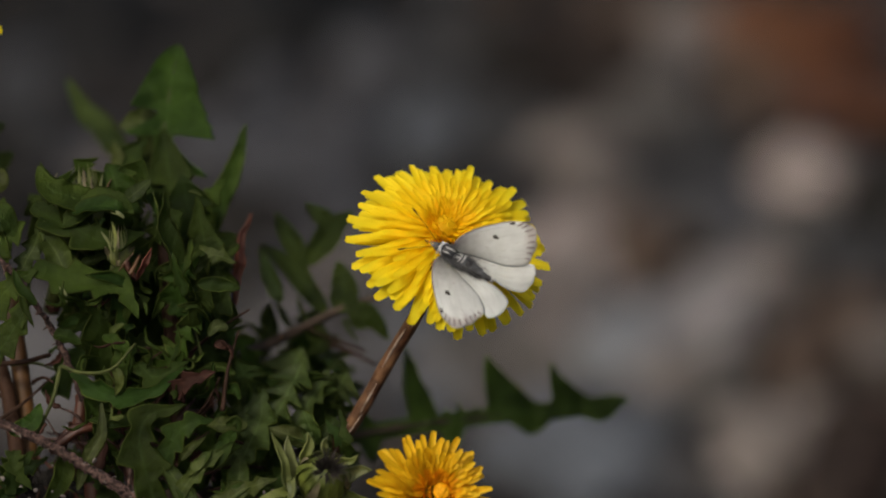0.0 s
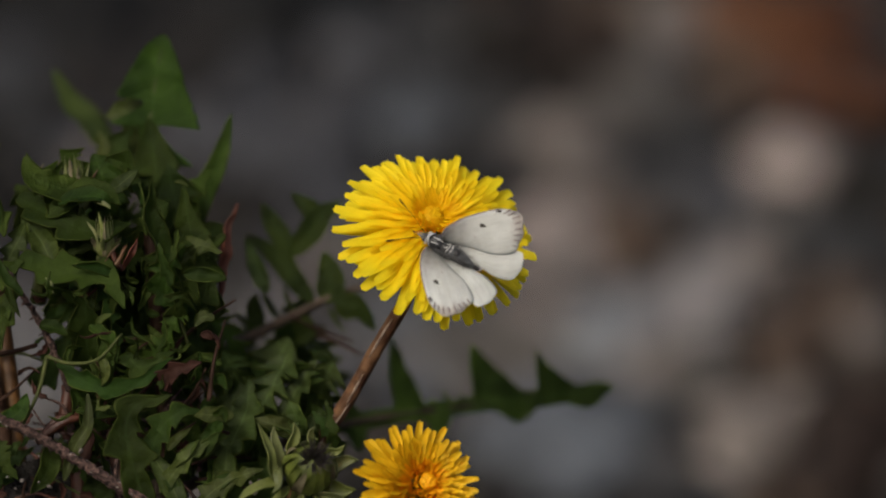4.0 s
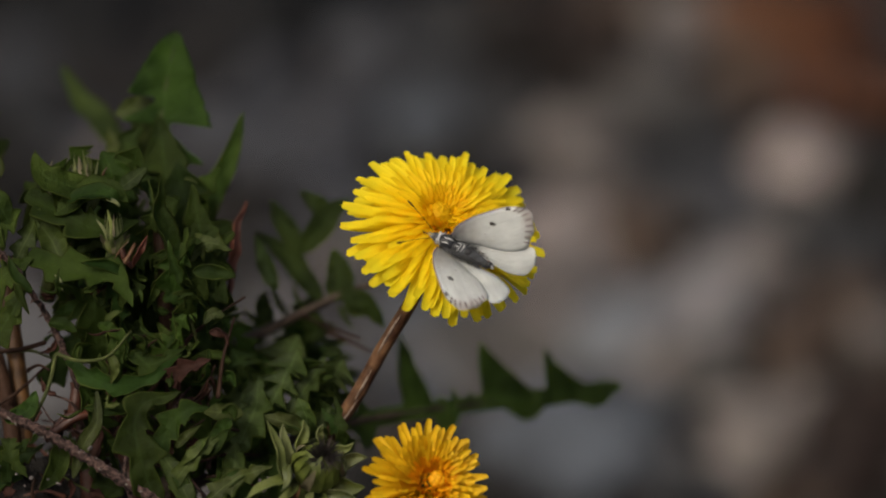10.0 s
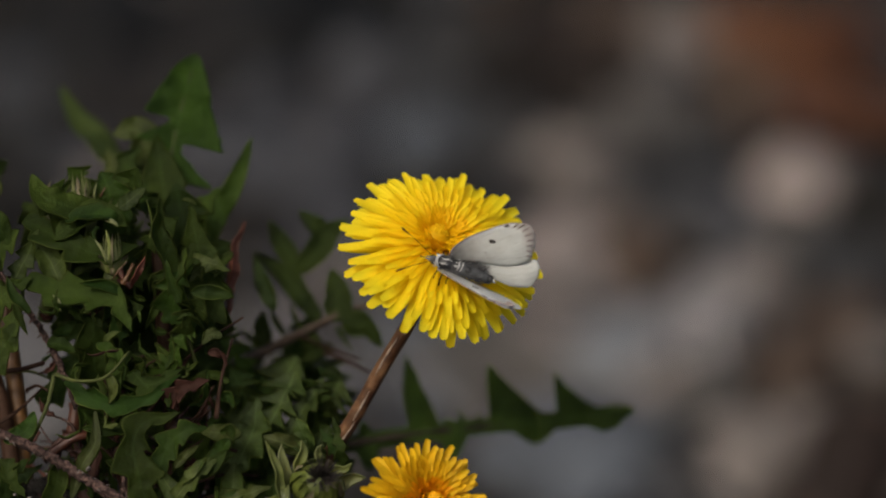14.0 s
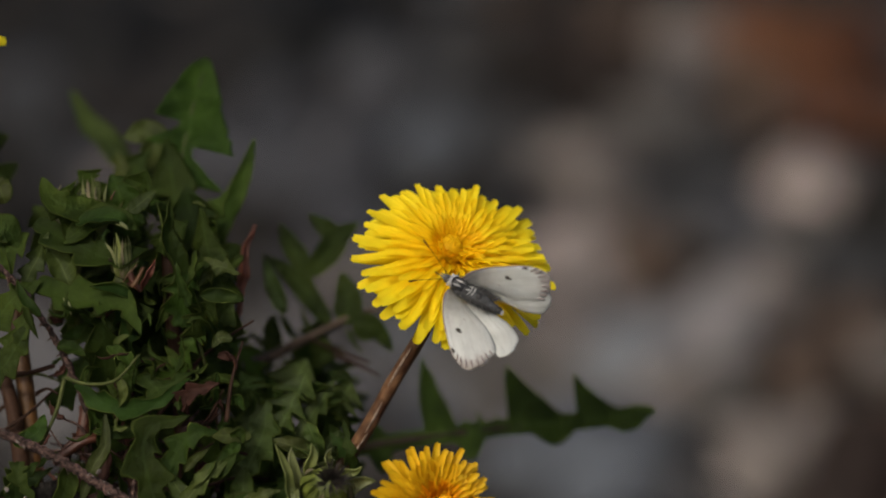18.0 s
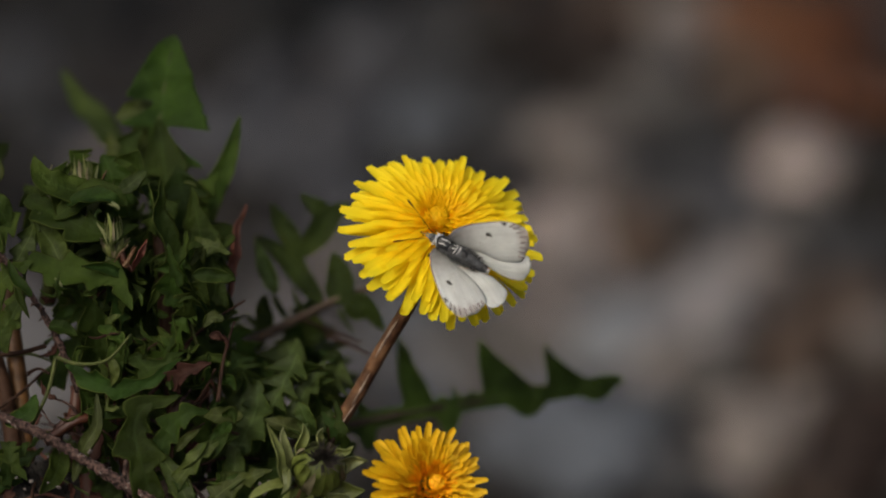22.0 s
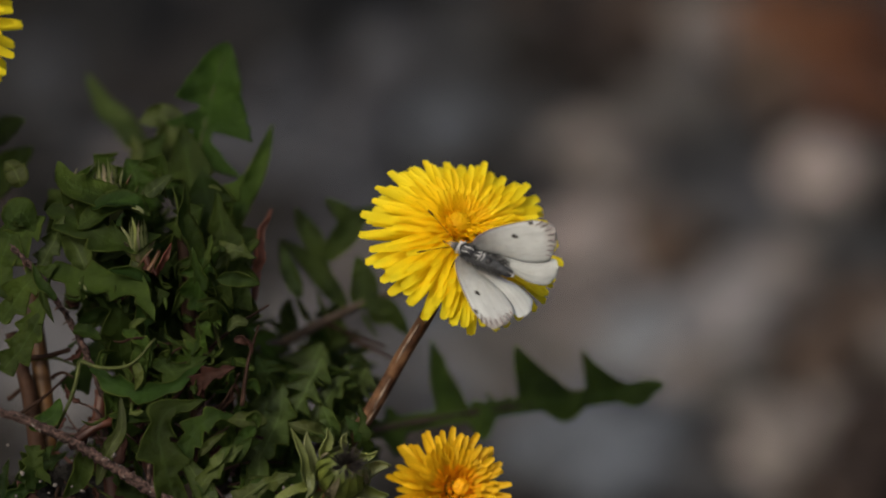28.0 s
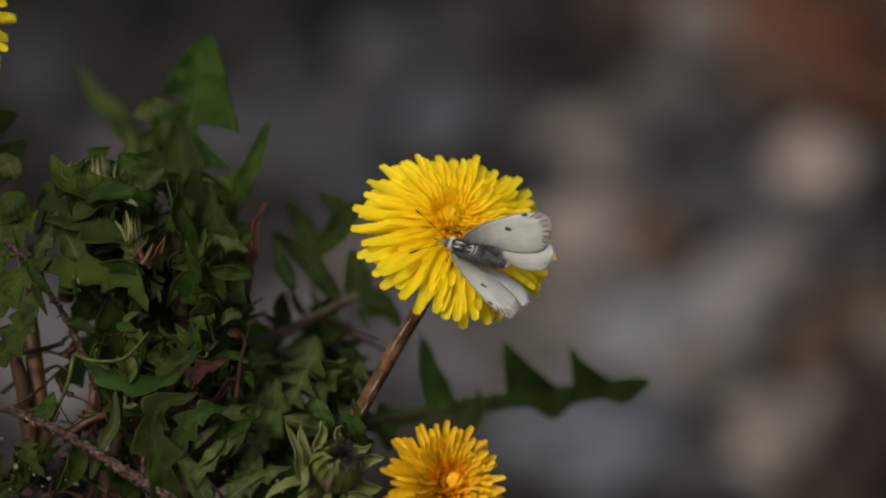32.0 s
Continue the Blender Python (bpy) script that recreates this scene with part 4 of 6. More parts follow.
def filler():
    """The crowded leaves inside the clump, most of them in the shade of others."""
    rnd = random.Random(31)
    for k in range(84):
        x = rnd.uniform(60, 450)
        y = rnd.uniform(300, 870)
        if (x > 380 and y < 560) or (x < 130 and 530 < y < 780) or (x < 320 and y > 770):
            continue
        w = rnd.uniform(-28, -2) if y < 480 else rnd.uniform(-26, 2)
        a = rnd.uniform(0, 2 * math.pi)
        r = rnd.uniform(8, 15)
        c = Vector(((x - 784) / 10, (441 - y) / 10, w))
        d = Vector((math.cos(a), abs(math.sin(a)) * 0.9 + 0.1, rnd.uniform(-0.2, 0.5)))
        foot = c - d * r * 0.5 - Vector((0, r * 0.3, 3))
        blade((foot, c, c + d * r * 0.5 + Vector((0, -0.1 * r, rnd.uniform(-2, 2)))), rnd.uniform(2.2, 4.4),
              rnd.choice((LEAF, LEAF, LEAF_DARK_SHADE, LEAF_DARK_SHADE, LEAF_BLUE)), style=rnd.choice(("toothed", "lobed", "lobed", "lobed")), seed=100 + k,
              face=(rnd.uniform(-0.6, 0.6), rnd.uniform(0, 0.7), 1), rows=44, wave=0.45, cup=rnd.uniform(0, 0.4))
    for k in range(44):
        x, y = rnd.uniform(0, 430), rnd.uniform(420, 890)
        if (x < 115 and 545 < y < 770) or (x < 300 and y > 760):
            continue
        w = rnd.uniform(-8, 9)
        a = rnd.uniform(0, 2 * math.pi)
        c = Vector(((x - 784) / 10, (441 - y) / 10, w))
        d = Vector((math.cos(a), math.sin(a), rnd.uniform(-0.4, 0.4)))
        r = rnd.uniform(1.8, 4.6)
        side = Vector((-d.y, d.x, 0.3)) * rnd.uniform(-1.6, 1.6)
        blade((c - d * r, c + side, c + d * r), rnd.uniform(0.7, 1.8), rnd.choice((LEAF, LEAF, LEAF_PALE, LEAF_DARK_SHADE)), style=rnd.choice(("oval", "toothed")),
              seed=200 + k, face=(rnd.uniform(-0.8, 0.8), rnd.uniform(-0.2, 0.8), 0.8), rows=18, wave=0.5, cup=0.4)


filler()


def curls():
    """Tiny curled leaflets and shrivelled tips that crowd the middle of the clump."""
    rnd = random.Random(90)
    for k in range(64):
        x, y = rnd.uniform(20, 420), rnd.uniform(480, 860)
        if (x < 120 and 545 < y < 770) or (x < 240 and y > 790):
            continue
        w = rnd.uniform(-4, 9)
        a = rnd.uniform(0, 2 * math.pi)
        c = Vector(((x - 784) / 10, (441 - y) / 10, w))
        d = Vector((math.cos(a), math.sin(a), rnd.uniform(-0.6, 0.6)))
        r = rnd.uniform(1.4, 3.2)
        bow = Vector((-d.y, d.x, rnd.uniform(-0.5, 0.8))) * rnd.uniform(0.4, 1.6)
        blade((c - d * r, c + bow, c + d * r * 0.8 - bow * 0.4), rnd.uniform(0.35, 1.1), rnd.choice((LEAF, LEAF, LEAF_DARK_SHADE, LEAF_DARK_SHADE, LEAF_PALE, WITHERED)),
              style=rnd.choice(("oval", "toothed")), seed=700 + k, face=(rnd.uniform(-1, 1), rnd.uniform(-0.4, 0.8), 0.7), rows=14, wave=0.4, cup=rnd.uniform(0.2, 0.9), twist=rnd.uniform(-1.5, 1.5))


curls()


def foot_leaves():
    """Small leaves low down by the twig, most in the dark shade green."""
    rnd = random.Random(52)
    for k in range(16):
        x, y = rnd.uniform(-20, 240), rnd.uniform(790, 900)
        w = rnd.uniform(-6, 6)
        a = rnd.uniform(0, 2 * math.pi)
        c = Vector(((x - 784) / 10, (441 - y) / 10, w))
        d = Vector((math.cos(a), math.sin(a), rnd.uniform(-0.3, 0.3)))
        r = rnd.uniform(2.5, 5)
        blade((c - d * r, c + Vector((-d.y, d.x, 0.3)) * rnd.uniform(-1, 1), c + d * r), rnd.uniform(1.2, 2.4), rnd.choice((LEAF_DARK_SHADE, LEAF_DARK_SHADE, WITHERED)),
              style=rnd.choice(("oval", "toothed")), seed=500 + k, face=(rnd.uniform(-0.8, 0.8), rnd.uniform(-0.3, 0.6), 0.8), rows=20, wave=0.5, cup=0.4)


foot_leaves()


def rear_filler():
    """Leaves further back, between the clump and the flower stalk."""
    rnd = random.Random(77)
    for k in range(34):
        x, y = rnd.uniform(380, 600), rnd.uniform(560, 900)
        if x + (y - 560) * -0.1 > 590:
            continue
        w = rnd.uniform(-34, -10) if y > 680 else rnd.uniform(-62, -48)
        a = rnd.uniform(0, 2 * math.pi)
        r = rnd.uniform(6, 11)
        c = Vector(((x - 784) / 10, (441 - y) / 10, w))
        d = Vector((math.cos(a), abs(math.sin(a)) + 0.1, rnd.uniform(-0.2, 0.4)))
        blade((c - d * r * 0.6 - Vector((0, 2, 2)), c, c + d * r * 0.5), rnd.uniform(2.6, 5.2), rnd.choice((LEAF, LEAF_LIT, LEAF_LIT)), style=rnd.choice(("toothed", "lobed")),
              seed=400 + k, face=(rnd.uniform(-0.5, 0.5), rnd.uniform(0, 0.6), 1), rows=40, wave=0.6)


rear_filler()


def bud_leaves():
    """Soft leaves round the half-closed bud, some in the brighter lit green."""
    rnd = random.Random(21)
    for k in range(8):
        x, y = rnd.uniform(400, 555), rnd.uniform(730, 890)
        c = Vector(((x - 784) / 10, (441 - y) / 10, rnd.uniform(-9, 3)))
        a = rnd.uniform(0, math.pi)
        d = Vector((math.cos(a), math.sin(a), rnd.uniform(-0.3, 0.3)))
        r = rnd.uniform(2.5, 5)
        blade((c - d * r, c + Vector((0, 0, 0.8)), c + d * r), rnd.uniform(1.2, 2.4), rnd.choice((LEAF, LEAF_LIT, LEAF_PALE)), style=rnd.choice(("oval", "toothed")),
              seed=850 + k, face=(rnd.uniform(-0.6, 0.4), rnd.uniform(0.2, 0.9), 0.8), rows=24, wave=0.5, cup=0.3)


bud_leaves()


def stem(points, r0, r1, mat, label="", **kw):
    local = [Vector(p) - Vector(PLANT_FOOT) for p in points]
    return part("stem", tube(local, r0, r1, 20, 8, **kw), mat, plant, label)


# the first one is a dark stalk put where only a shaded gap lies
stem(((-45.7, -46.2, -10), (-47.5, -20, -9), (-48.7, -7.9, -8), (-49.5, 4.6, -8)), 1.7, 1.2, STALK_DARK, "dark brown stalk standing in for a shaded gap between leaves")
stem(((-73, -44.3, -12), (-74.2, -28.1, -12), (-76.3, -12, -13), (-77.1, -6, -14)), 1.8, 1.5, STALK_ORANGE, "orange-brown flower stalk")
stem(((-61.6, -46.1, -6), (-62.9, -33.1, -7), (-64.1, -25, -8)), 1.6, 1.2, STALK_RED, "dark red stalk")
stem(((-74.8, -40.1, -8), (-76.9, -26.1, -9), (-80.1, -15, -10)), 1.6, 1.2, STALK_DARK)
stem(((-69.4, -34.9, 0), (-63.4, -31.1, 0), (-57, -30.7, -2)), 0.9, 0.6, STALK_RED)
stem(((-53.5, -46, -4), (-56.1, -36, -6), (-58.2, -26, -8)), 1.2, 0.9, STALK_RED)
stem(((-67, -19.8, 8), (-63, -21, 9), (-58, -20.3, 9), (-53.8, -15.8, 8)), 0.4, 0.22, STALK_GREEN)
stem(((-67.1, -19.8, 6), (-68.5, -25.8, 7), (-71.5, -32.2, 7)), 0.4, 0.3, STALK_GREEN)
stem(((-79.7, -19.6, -5), (-74.1, -19.2, -4), (-69.3, -17.9, -3)), 0.5, 0.4, STALK_DARK)
stem(((-72.6, -22.8, -5), (-70.6, -22, -4), (-68.7, -22.9, -3)), 0.35, 0.2, STALK_DARK)
stem(((-48.8, -46.3, -12), (-36, -40.1, -26), (-22.5, -34.5, -40)), 1.1, 0.9, RIB_BROWN)
stem(((-48.9, -45.3, -14), (-46.3, -29.5, -30), (-40.9, -22.2, -36)), 1.2, 1.0, RIB_BROWN)
stem(((-47.5, -7.9, -2), (-44.5, -11.9, -2), (-42.5, -17.9, -3)), 0.4, 0.3, STALK_GREEN)
stem(((-55.3, -3.9, 4), (-54.5, -2.9, 4), (-53.3, -0.4, 3)), 0.45, 0.35, STALK_ORANGE)
blade(((-37.2, -10.5, -14), (-37, -2.9, -15), (-36.3, 2.1, -15), (-34.1, 7.2, -16)), 1.3, DRY_RED, style="oval", seed=40, face=(0.8, 0, 0.5), cup=0.8, label="curled dry red leaf", rib_r=0.3, rib=DRY_RED)
blade(((-47.2, -24.8, 6), (-44.7, -22.6, 8), (-39.8, -20.8, 8)), 2.0, WITHERED, style="toothed", seed=41, label="withered reddish leaf", cup=0.5, rib=WITHERED)
blade(((-48.3, -19.9, 2), (-47.3, -22.8, 4), (-45.3, -26.3, 4)), 2.0, WITHERED, style="toothed", seed=42, cup=0.5, rib=WITHERED)
blade(((-57.9, -1.4, 0), (-56.6, -2.4, 1), (-55.2, -3.9, 1)), 0.9, WITHERED, style="toothed", seed=43, cup=0.5, rib=WITHERED)
blade(((-53.7, -4.5, 3), (-52.7, -1.7, 4), (-51.1, 0.9, 4)), 0.9, DRY_RED, style="oval", seed=44, cup=0.6, face=(0.7, 0.1, 0.6))
stem(((-55.7, -1.4, 2), (-55.1, -3.1, 2), (-53.7, -4.7, 2)), 0.6, 0.5, STALK_RED)


stem(((-24.7, -13.3, -38), (-19.2, -15.9, -38), (-13.7, -17.9, -39)), 0.3, 0.25, STALK_DARK)
stem(((-20.2, -16.5, -37), (-16.2, -18.1, -37), (-12.0, -20.1, -38)), 0.35, 0.25, STALK_DARK)
stem(((-24.0, -22.9, -20), (-21.2, -25.6, -20), (-18.4, -28.3, -20)), 0.25, 0.2, STALK_GREEN)


# red stalks in the shade behind the twig
stem(((-64.4, -31.6, -3), (-64.0, -28.0, -3), (-63.6, -24.6, -4)), 1.3, 1.0, STALK_RED)
stem(((-67.6, -33.0, -1), (-65.0, -30.9, -1), (-60.6, -30.4, -1)), 0.7, 0.6, STALK_RED)
stem(((-53.6, -46.0, 6), (-55.0, -42.0, 5), (-54.6, -37.0, 4), (-52.4, -33.0, 3)), 0.5, 0.3, BARK)


def thin_stems():
    """Fine curling stalks between the leaves."""
    rnd = random.Random(17)
    for k in range(18):
        x, y = rnd.uniform(10, 420), rnd.uniform(580, 880)
        c = Vector(((x - 784) / 10, (441 - y) / 10, rnd.uniform(-14, 2)))
        d = Vector((rnd.uniform(-1, 1), rnd.uniform(-0.2, 1), rnd.uniform(-0.2, 0.2))).normalized() * rnd.uniform(3, 8)
        bow = Vector((-d.y, d.x, 0)) * rnd.uniform(-0.4, 0.4)
        stem((c - d, c + bow, c + d), rnd.uniform(0.25, 0.5), 0.18, rnd.choice((STALK_DARK, STALK_DARK, STALK_GREEN)))


thin_stems()


def debris():
    """Dead brown stalks and shrivelled scraps tangled at the foot of the clump."""
    rnd = random.Random(63)
    for k in range(44):
        x, y = rnd.uniform(60, 370), rnd.uniform(710, 900)
        c = Vector(((x - 784) / 10, (441 - y) / 10, rnd.uniform(-16, 0)))
        a = rnd.uniform(0, math.pi)
        d = Vector((math.cos(a), math.sin(a), rnd.uniform(-0.3, 0.3))) * rnd.uniform(2, 6)
        bow = Vector((-d.y, d.x, 0)) * rnd.uniform(-0.4, 0.4)
        stem((c - d, c + bow, c + d), rnd.uniform(0.2, 0.6), 0.15, rnd.choice((STALK_DARK, BARK, BARK, STALK_RED)), rough=0.2, seed=k)
    for k in range(34):
        x, y = rnd.uniform(60, 380), rnd.uniform(620, 900)
        c = Vector(((x - 784) / 10, (441 - y) / 10, rnd.uniform(-10, 1)))
        a = rnd.uniform(0, 2 * math.pi)
        d = Vector((math.cos(a), math.sin(a), rnd.uniform(-0.5, 0.5))) * rnd.uniform(1, 2.4)
        blade((c - d, c + Vector((-d.y, d.x, 0.5)) * 0.4, c + d), rnd.uniform(0.5, 1.2), WITHERED, style="toothed", seed=900 + k, rows=14, cup=0.7, twist=rnd.uniform(-1.5, 1.5))


debris()


def twig():
    foot = Vector((-54.1, -43.6, 9))
    ob = thing("twig", seat(*foot), "rough grey-brown dead twig lying against the leaves", "twig")
    pts = [Vector(p) - foot for p in ((-83.9, -27.9, 9), (-75.9, -30.5, 9), (-69, -33.7, 9), (-62, -37.9, 9), (-55.1, -42.2, 9), (-45.2, -48.2, 7))]
    part("stick", tube(pts, 0.72, 1.05, 90, 10, 0.22, 5, 0.10), BARK, ob)
    rnd = random.Random(4)
    line = curve_points(pts, 60)
    for k in range(170):
        c = line[rnd.randrange(4, 56)]
        d = Vector((rnd.uniform(-1, 1), rnd.uniform(-1, 1), rnd.uniform(0.2, 1))).normalized()
        part("bark_flake", leaf_bm([c + d * 0.7, c + d * 1.0 + Vector((0.3, -0.2, 0)), c + d * 1.2 + Vector((0.7, -0.4, 0))], 0.15, "oval", d, rows=6, wave=0), rnd.choice((BARK, BARK, BARK, BARK, BARK, BARK, CHIP)), ob)
    return ob


twig()


def dead_stem():
    foot = Vector((-67.3, -15.9, 3))
    ob = thing("dry_stem", seat(*foot), "thin dark dry stem with brown scales", "stem")
    pts = [Vector(p) - foot for p in ((-79.2, 0.1, 4), (-75.1, -3.9, 5), (-71.2, -9.4, 5), (-67.3, -15.9, 3), (-63.4, -25.9, 0))]
    part("stick", tube(pts, 0.5, 0.6, 40, 7, 0.3, 8, 0.12), BARK, ob)
    rnd = random.Random(9)
    line = curve_points(pts, 60)
    for k in range(34):
        c = line[rnd.randrange(0, 50)]
        d = Vector((rnd.uniform(-1, 1), rnd.uniform(-1, 1), rnd.uniform(-0.2, 1))).normalized()
        part("scale", leaf_bm([c, c + d * 0.8, c + d * 1.5 + Vector((0, -0.3, 0))], 0.3, "oval", (d.y, -d.x, 0.6), rows=6, wave=0), rnd.choice((BARK, STALK_DARK)), ob)


dead_stem()


def chips():
    """Pale bits of grit lying on the soil at the foot of the plant."""
    rnd = random.Random(12)
    for k, (u, v, w) in enumerate(((-71.4, -41.6, 9), (-72.5, -43.0, 9), (-77.2, -39.6, 8), (-78.2, -43.6, 9), (-68.4, -37.3, 9), (-79.7, -34.6, 9), (-68.4, -41.9, 9), (-61.0, -36.4, 9.6), (-74.0, -41.0, 8), (-66.6, -42.7, 8), (-31.4, -42.4, -2), (-29.8, -42.0, -3), (-30.6, -44.0, -2))):
        ob = mesh_object("grit", stone_bm(300 + k, rnd.uniform(0.25, 0.62) * MM, 0.4, 2), CHIP)
        ob.matrix_basis = seat(u, v, w) @ pose(0, 0, 0, rnd.uniform(-50, 50), rnd.uniform(-50, 50), rnd.uniform(0, 180))
        tagged(ob, "pale bit of grit caught among the leaves", "grit", "bits of grit")


chips()


# ---- buds ----
def bud(name, at, n, tuft, label, size=1.0, reflex=10, spent=False, flaps=()):
    """A closed dandelion head: a cup of bracts, outer bracts bent outwards, and the dark tuft of shut florets."""
    ob = thing(name, seat(*at), label, "bud", "dandelion buds")
    turn = facing(n) @ Matrix.Diagonal((size, size, size, 1))
    rnd = random.Random(int(abs(at[0]) * 7))
    cup = bmesh.new()
    add_ball(cup, (0, 0, -4.6), ((0, 0, 4.0), (3.5, 0, 0), (0, 3.5, 0)), 14, 9)
    part("receptacle", cup, BRACT_INNER, ob).matrix_basis = turn
    for i in range(16):
        a = 2 * math.pi * i / 16
        d = Vector((math.cos(a), math.sin(a), 0))
        top = rnd.uniform(-1.2, 0.4) + (6.6 if spent else 0)
        pts = [d * 2.0 + Vector((0, 0, -8)), d * 3.9 + Vector((0, 0, -4)), d * (2.7 if not spent else 2.6) + Vector((0, 0, top))]
        part("bract", leaf_bm(pts, 0.8, "oval", d, rows=12, wave=0.05, cup=0.1), (BRACT if spent else BRACT_INNER) if i % 4 else BRACT_DRY, ob).matrix_basis = turn
    for i in range(reflex):
        a = 2 * math.pi * (i + 0.5) / reflex + rnd.uniform(-0.2, 0.2)
        d = Vector((math.cos(a), math.sin(a), 0))
        r = rnd.uniform(6.0, 8.8)
        pts = [d * 3 + Vector((0, 0, -6)), d * (r * 0.7) + Vector((0, 0, -3.5)), d * r * rnd.uniform(0.85, 1.1) + Vector((rnd.uniform(-1, 1), rnd.uniform(0.4, 2.4), rnd.uniform(-1.5, 2.8)))]
        b = part("outer_bract", leaf_bm(pts, rnd.uniform(0.85, 1.3), "oval", (-d.x * 0.3 + rnd.uniform(-0.4, 0.4), -d.y * 0.3, 1), rows=20, wave=0.3, cup=0.5, seed=i), (BRACT_OUTER if tuft else BRACT) if i % 3 else BRACT_DRY, ob)
        b.matrix_basis = turn
    for i, (u0, v0, w0, u1, v1, w1, wide) in enumerate(flaps):
        foot, tip = Vector((u0, v0, w0)), Vector((u1, v1, w1))
        side = Vector((v1 - v0, u0 - u1, 0)).normalized()
        pts = [foot - (tip - foot) * 0.25 - Vector((0, 0, 2)), foot, foot.lerp(tip, 0.55) + side * 0.5 * (-1) ** i, tip]
        b = part("outer_bract", leaf_bm(pts, wide, "oval", (side.x * 0.5, side.y * 0.5 + 0.3, 0.8), rows=22, wave=0.25, cup=0.45, seed=40 + i, ragged=False), BRACT_OUTER if i % 2 == 0 else BRACT, ob)
        b.modifiers.new("thickness", "SOLIDIFY").thickness = 0.0003
    if tuft:
        bm = bmesh.new()
        for i in range(150):
            a, e = rnd.uniform(0, 2 * math.pi), rnd.uniform(0.05, 1.05)
            d = Vector((math.cos(a) * e, math.sin(a) * e, 1.15 - 0.85 * e)).normalized()
            c = Vector((0, 0, -1.6))
            s = d.cross(Vector((0.2, 0.1, 1))).normalized() * 0.22
            u = d.cross(s)
            root, tip = c + d * 0.6, c + d * rnd.uniform(2.9, 4.0)
            vs = [bm.verts.new((root + s) * MM), bm.verts.new((root - s * 0.5 + u * 0.9) * MM), bm.verts.new((root - s * 0.5 - u * 0.9) * MM), bm.verts.new(tip * MM)]
            for f in ((0, 1, 3), (1, 2, 3), (2, 0, 3), (0, 2, 1)):
                bm.faces.new([vs[j] for j in f])
        part("tuft", bm, TUFT, ob, "tuft of dark withered florets", smooth=False).matrix_basis = turn
    down = turn @ Vector((0, 0, -8 * MM))
    part("stalk", tube([down / MM, down / MM + Vector((-2, -8, -6)), down / MM + Vector((-4, -16, -10))], 1.4, 1.6, 10, 8), STALK_GREEN, ob).matrix_basis = Matrix()
    return ob


bud("dandelion_bud", (-19.6, -37.2, 14), (0.26, 0.46, 0.85), True, "half-closed green dandelion bud with a dark tuft", 1.22, 0, flaps=(
    (-7.6, -3.6, -2, -10.4, 5.8, 0, 1.1), (-6.2, -1.6, -4, -7.4, 5.2, -3, 1.3), (-4.6, 1.4, -5, -3.9, 5.8, -4, 1.2), (-0.9, 2.2, -5, -0.4, 5.2, -4, 0.9), (1.8, 0.8, -4, 5.0, 1.8, -2, 0.9),
    (2.2, -2.2, -5, 7.4, -0.8, -5, 1.5), (2.0, -5.2, -5, 7.0, -6.0, -5, 1.6), (0.8, -7.2, -4, 6.2, -9.0, -3, 1.2), (-7.8, -5.2, -2, -13.8, -8.2, 1, 1.3), (-2.6, -8.0, -2, -3.6, -11.6, 0, 1.0),
    (-5.6, -6.8, -2, -8.8, -10.6, 1, 1.0), (-6.4, -3.4, -1, -7.6, -6.4, 2, 0.9), (0.0, -8.2, -3, 1.8, -11.4, -1, 1.0)))
bud("dandelion_bud", (-57.1, 1.9, 2), (0.0, 0.95, 0.28), False, "shut pale green dandelion bud", 0.52, 7, True)
bud("dandelion_bud", (-63.2, 10.9, -6), (-0.1, 0.97, 0.2), False, "shut pale dandelion bud with brown-tipped bracts", 0.75, 10, True)
bud("dandelion_bud", (-59.3, 11.2, -14), (-0.2, 0.95, 0.2), False, "shut pale dandelion bud with brown-tipped bracts", 0.6, 9, True)
bud("dandelion_bud", (-67.2, 9.7, -8), (-0.3, 0.93, 0.2), False, "shut pale dandelion bud with brown-tipped bracts", 0.55, 8, True)

# ---- flowers ----
AXIS = (0.29, 0.57, 0.77)
RINGS = ((27, 15.9, -4, 2.5, 2.35), (30, 15.7, 1, 2.5, 2.2), (33, 15.2, 6, 2.4, 1.95), (36, 13.8, 11, 2.2, 1.7), (38, 12.2, 17, 2.0, 1.4), (38, 10.4, 25, 1.9, 1.2), (38, 8.6, 35, 1.8, 1.0), (40, 7.0, 46, 1.7, 0.88), (40, 5.8, 57, 1.6, 0.8), (40, 4.9, 70, 1.4, 0.76), (34, 4.5, 82, 1.0, 0.72), (22, 4.3, 92, 0.5, 0.66))
flower = dandelion("dandelion_flower", (1.5, 1.5, 0), AXIS, RINGS, RAY_OUTER, RAY_MID, RAY_CORE,
                   "wide open bright yellow dandelion carrying the butterfly", ((-4.0, -10.4, -5), (-8.7, -18.2, -6), (-14.2, -28.0, -7), (-18.6, -34.6, -9), (-23.2, -43.4, -16), (-28.3, -56.7, -22), (-29.9, -65, -26)), lean=(radians(-25), -6), core_shift=(-2.6, 0.0, 0), pale_strips=((3, 6, 0.5), (5, 9, -0.4), (9, 12, 0.2), (11, 15, 0.7), (12, 14, -0.6)), spread=0.5)
heart = bmesh.new()
add_ball(heart, (0, 0, 4.6), ((0, 0, 2.5), (2.4, 0, 0), (0, 2.4, 0)), 32, 24)
for v in heart.verts:
    v.co += v.co.normalized() * 0.0006 * noise.noise(v.co * 2200)
part("heart", heart, RAY_CORE, flower, "heart of unopened golden florets").matrix_basis = Matrix.Translation((-2.3 * MM, 0, 0)) @ facing(AXIS)
LOW_AXIS = (0.20, 0.30, 0.93)
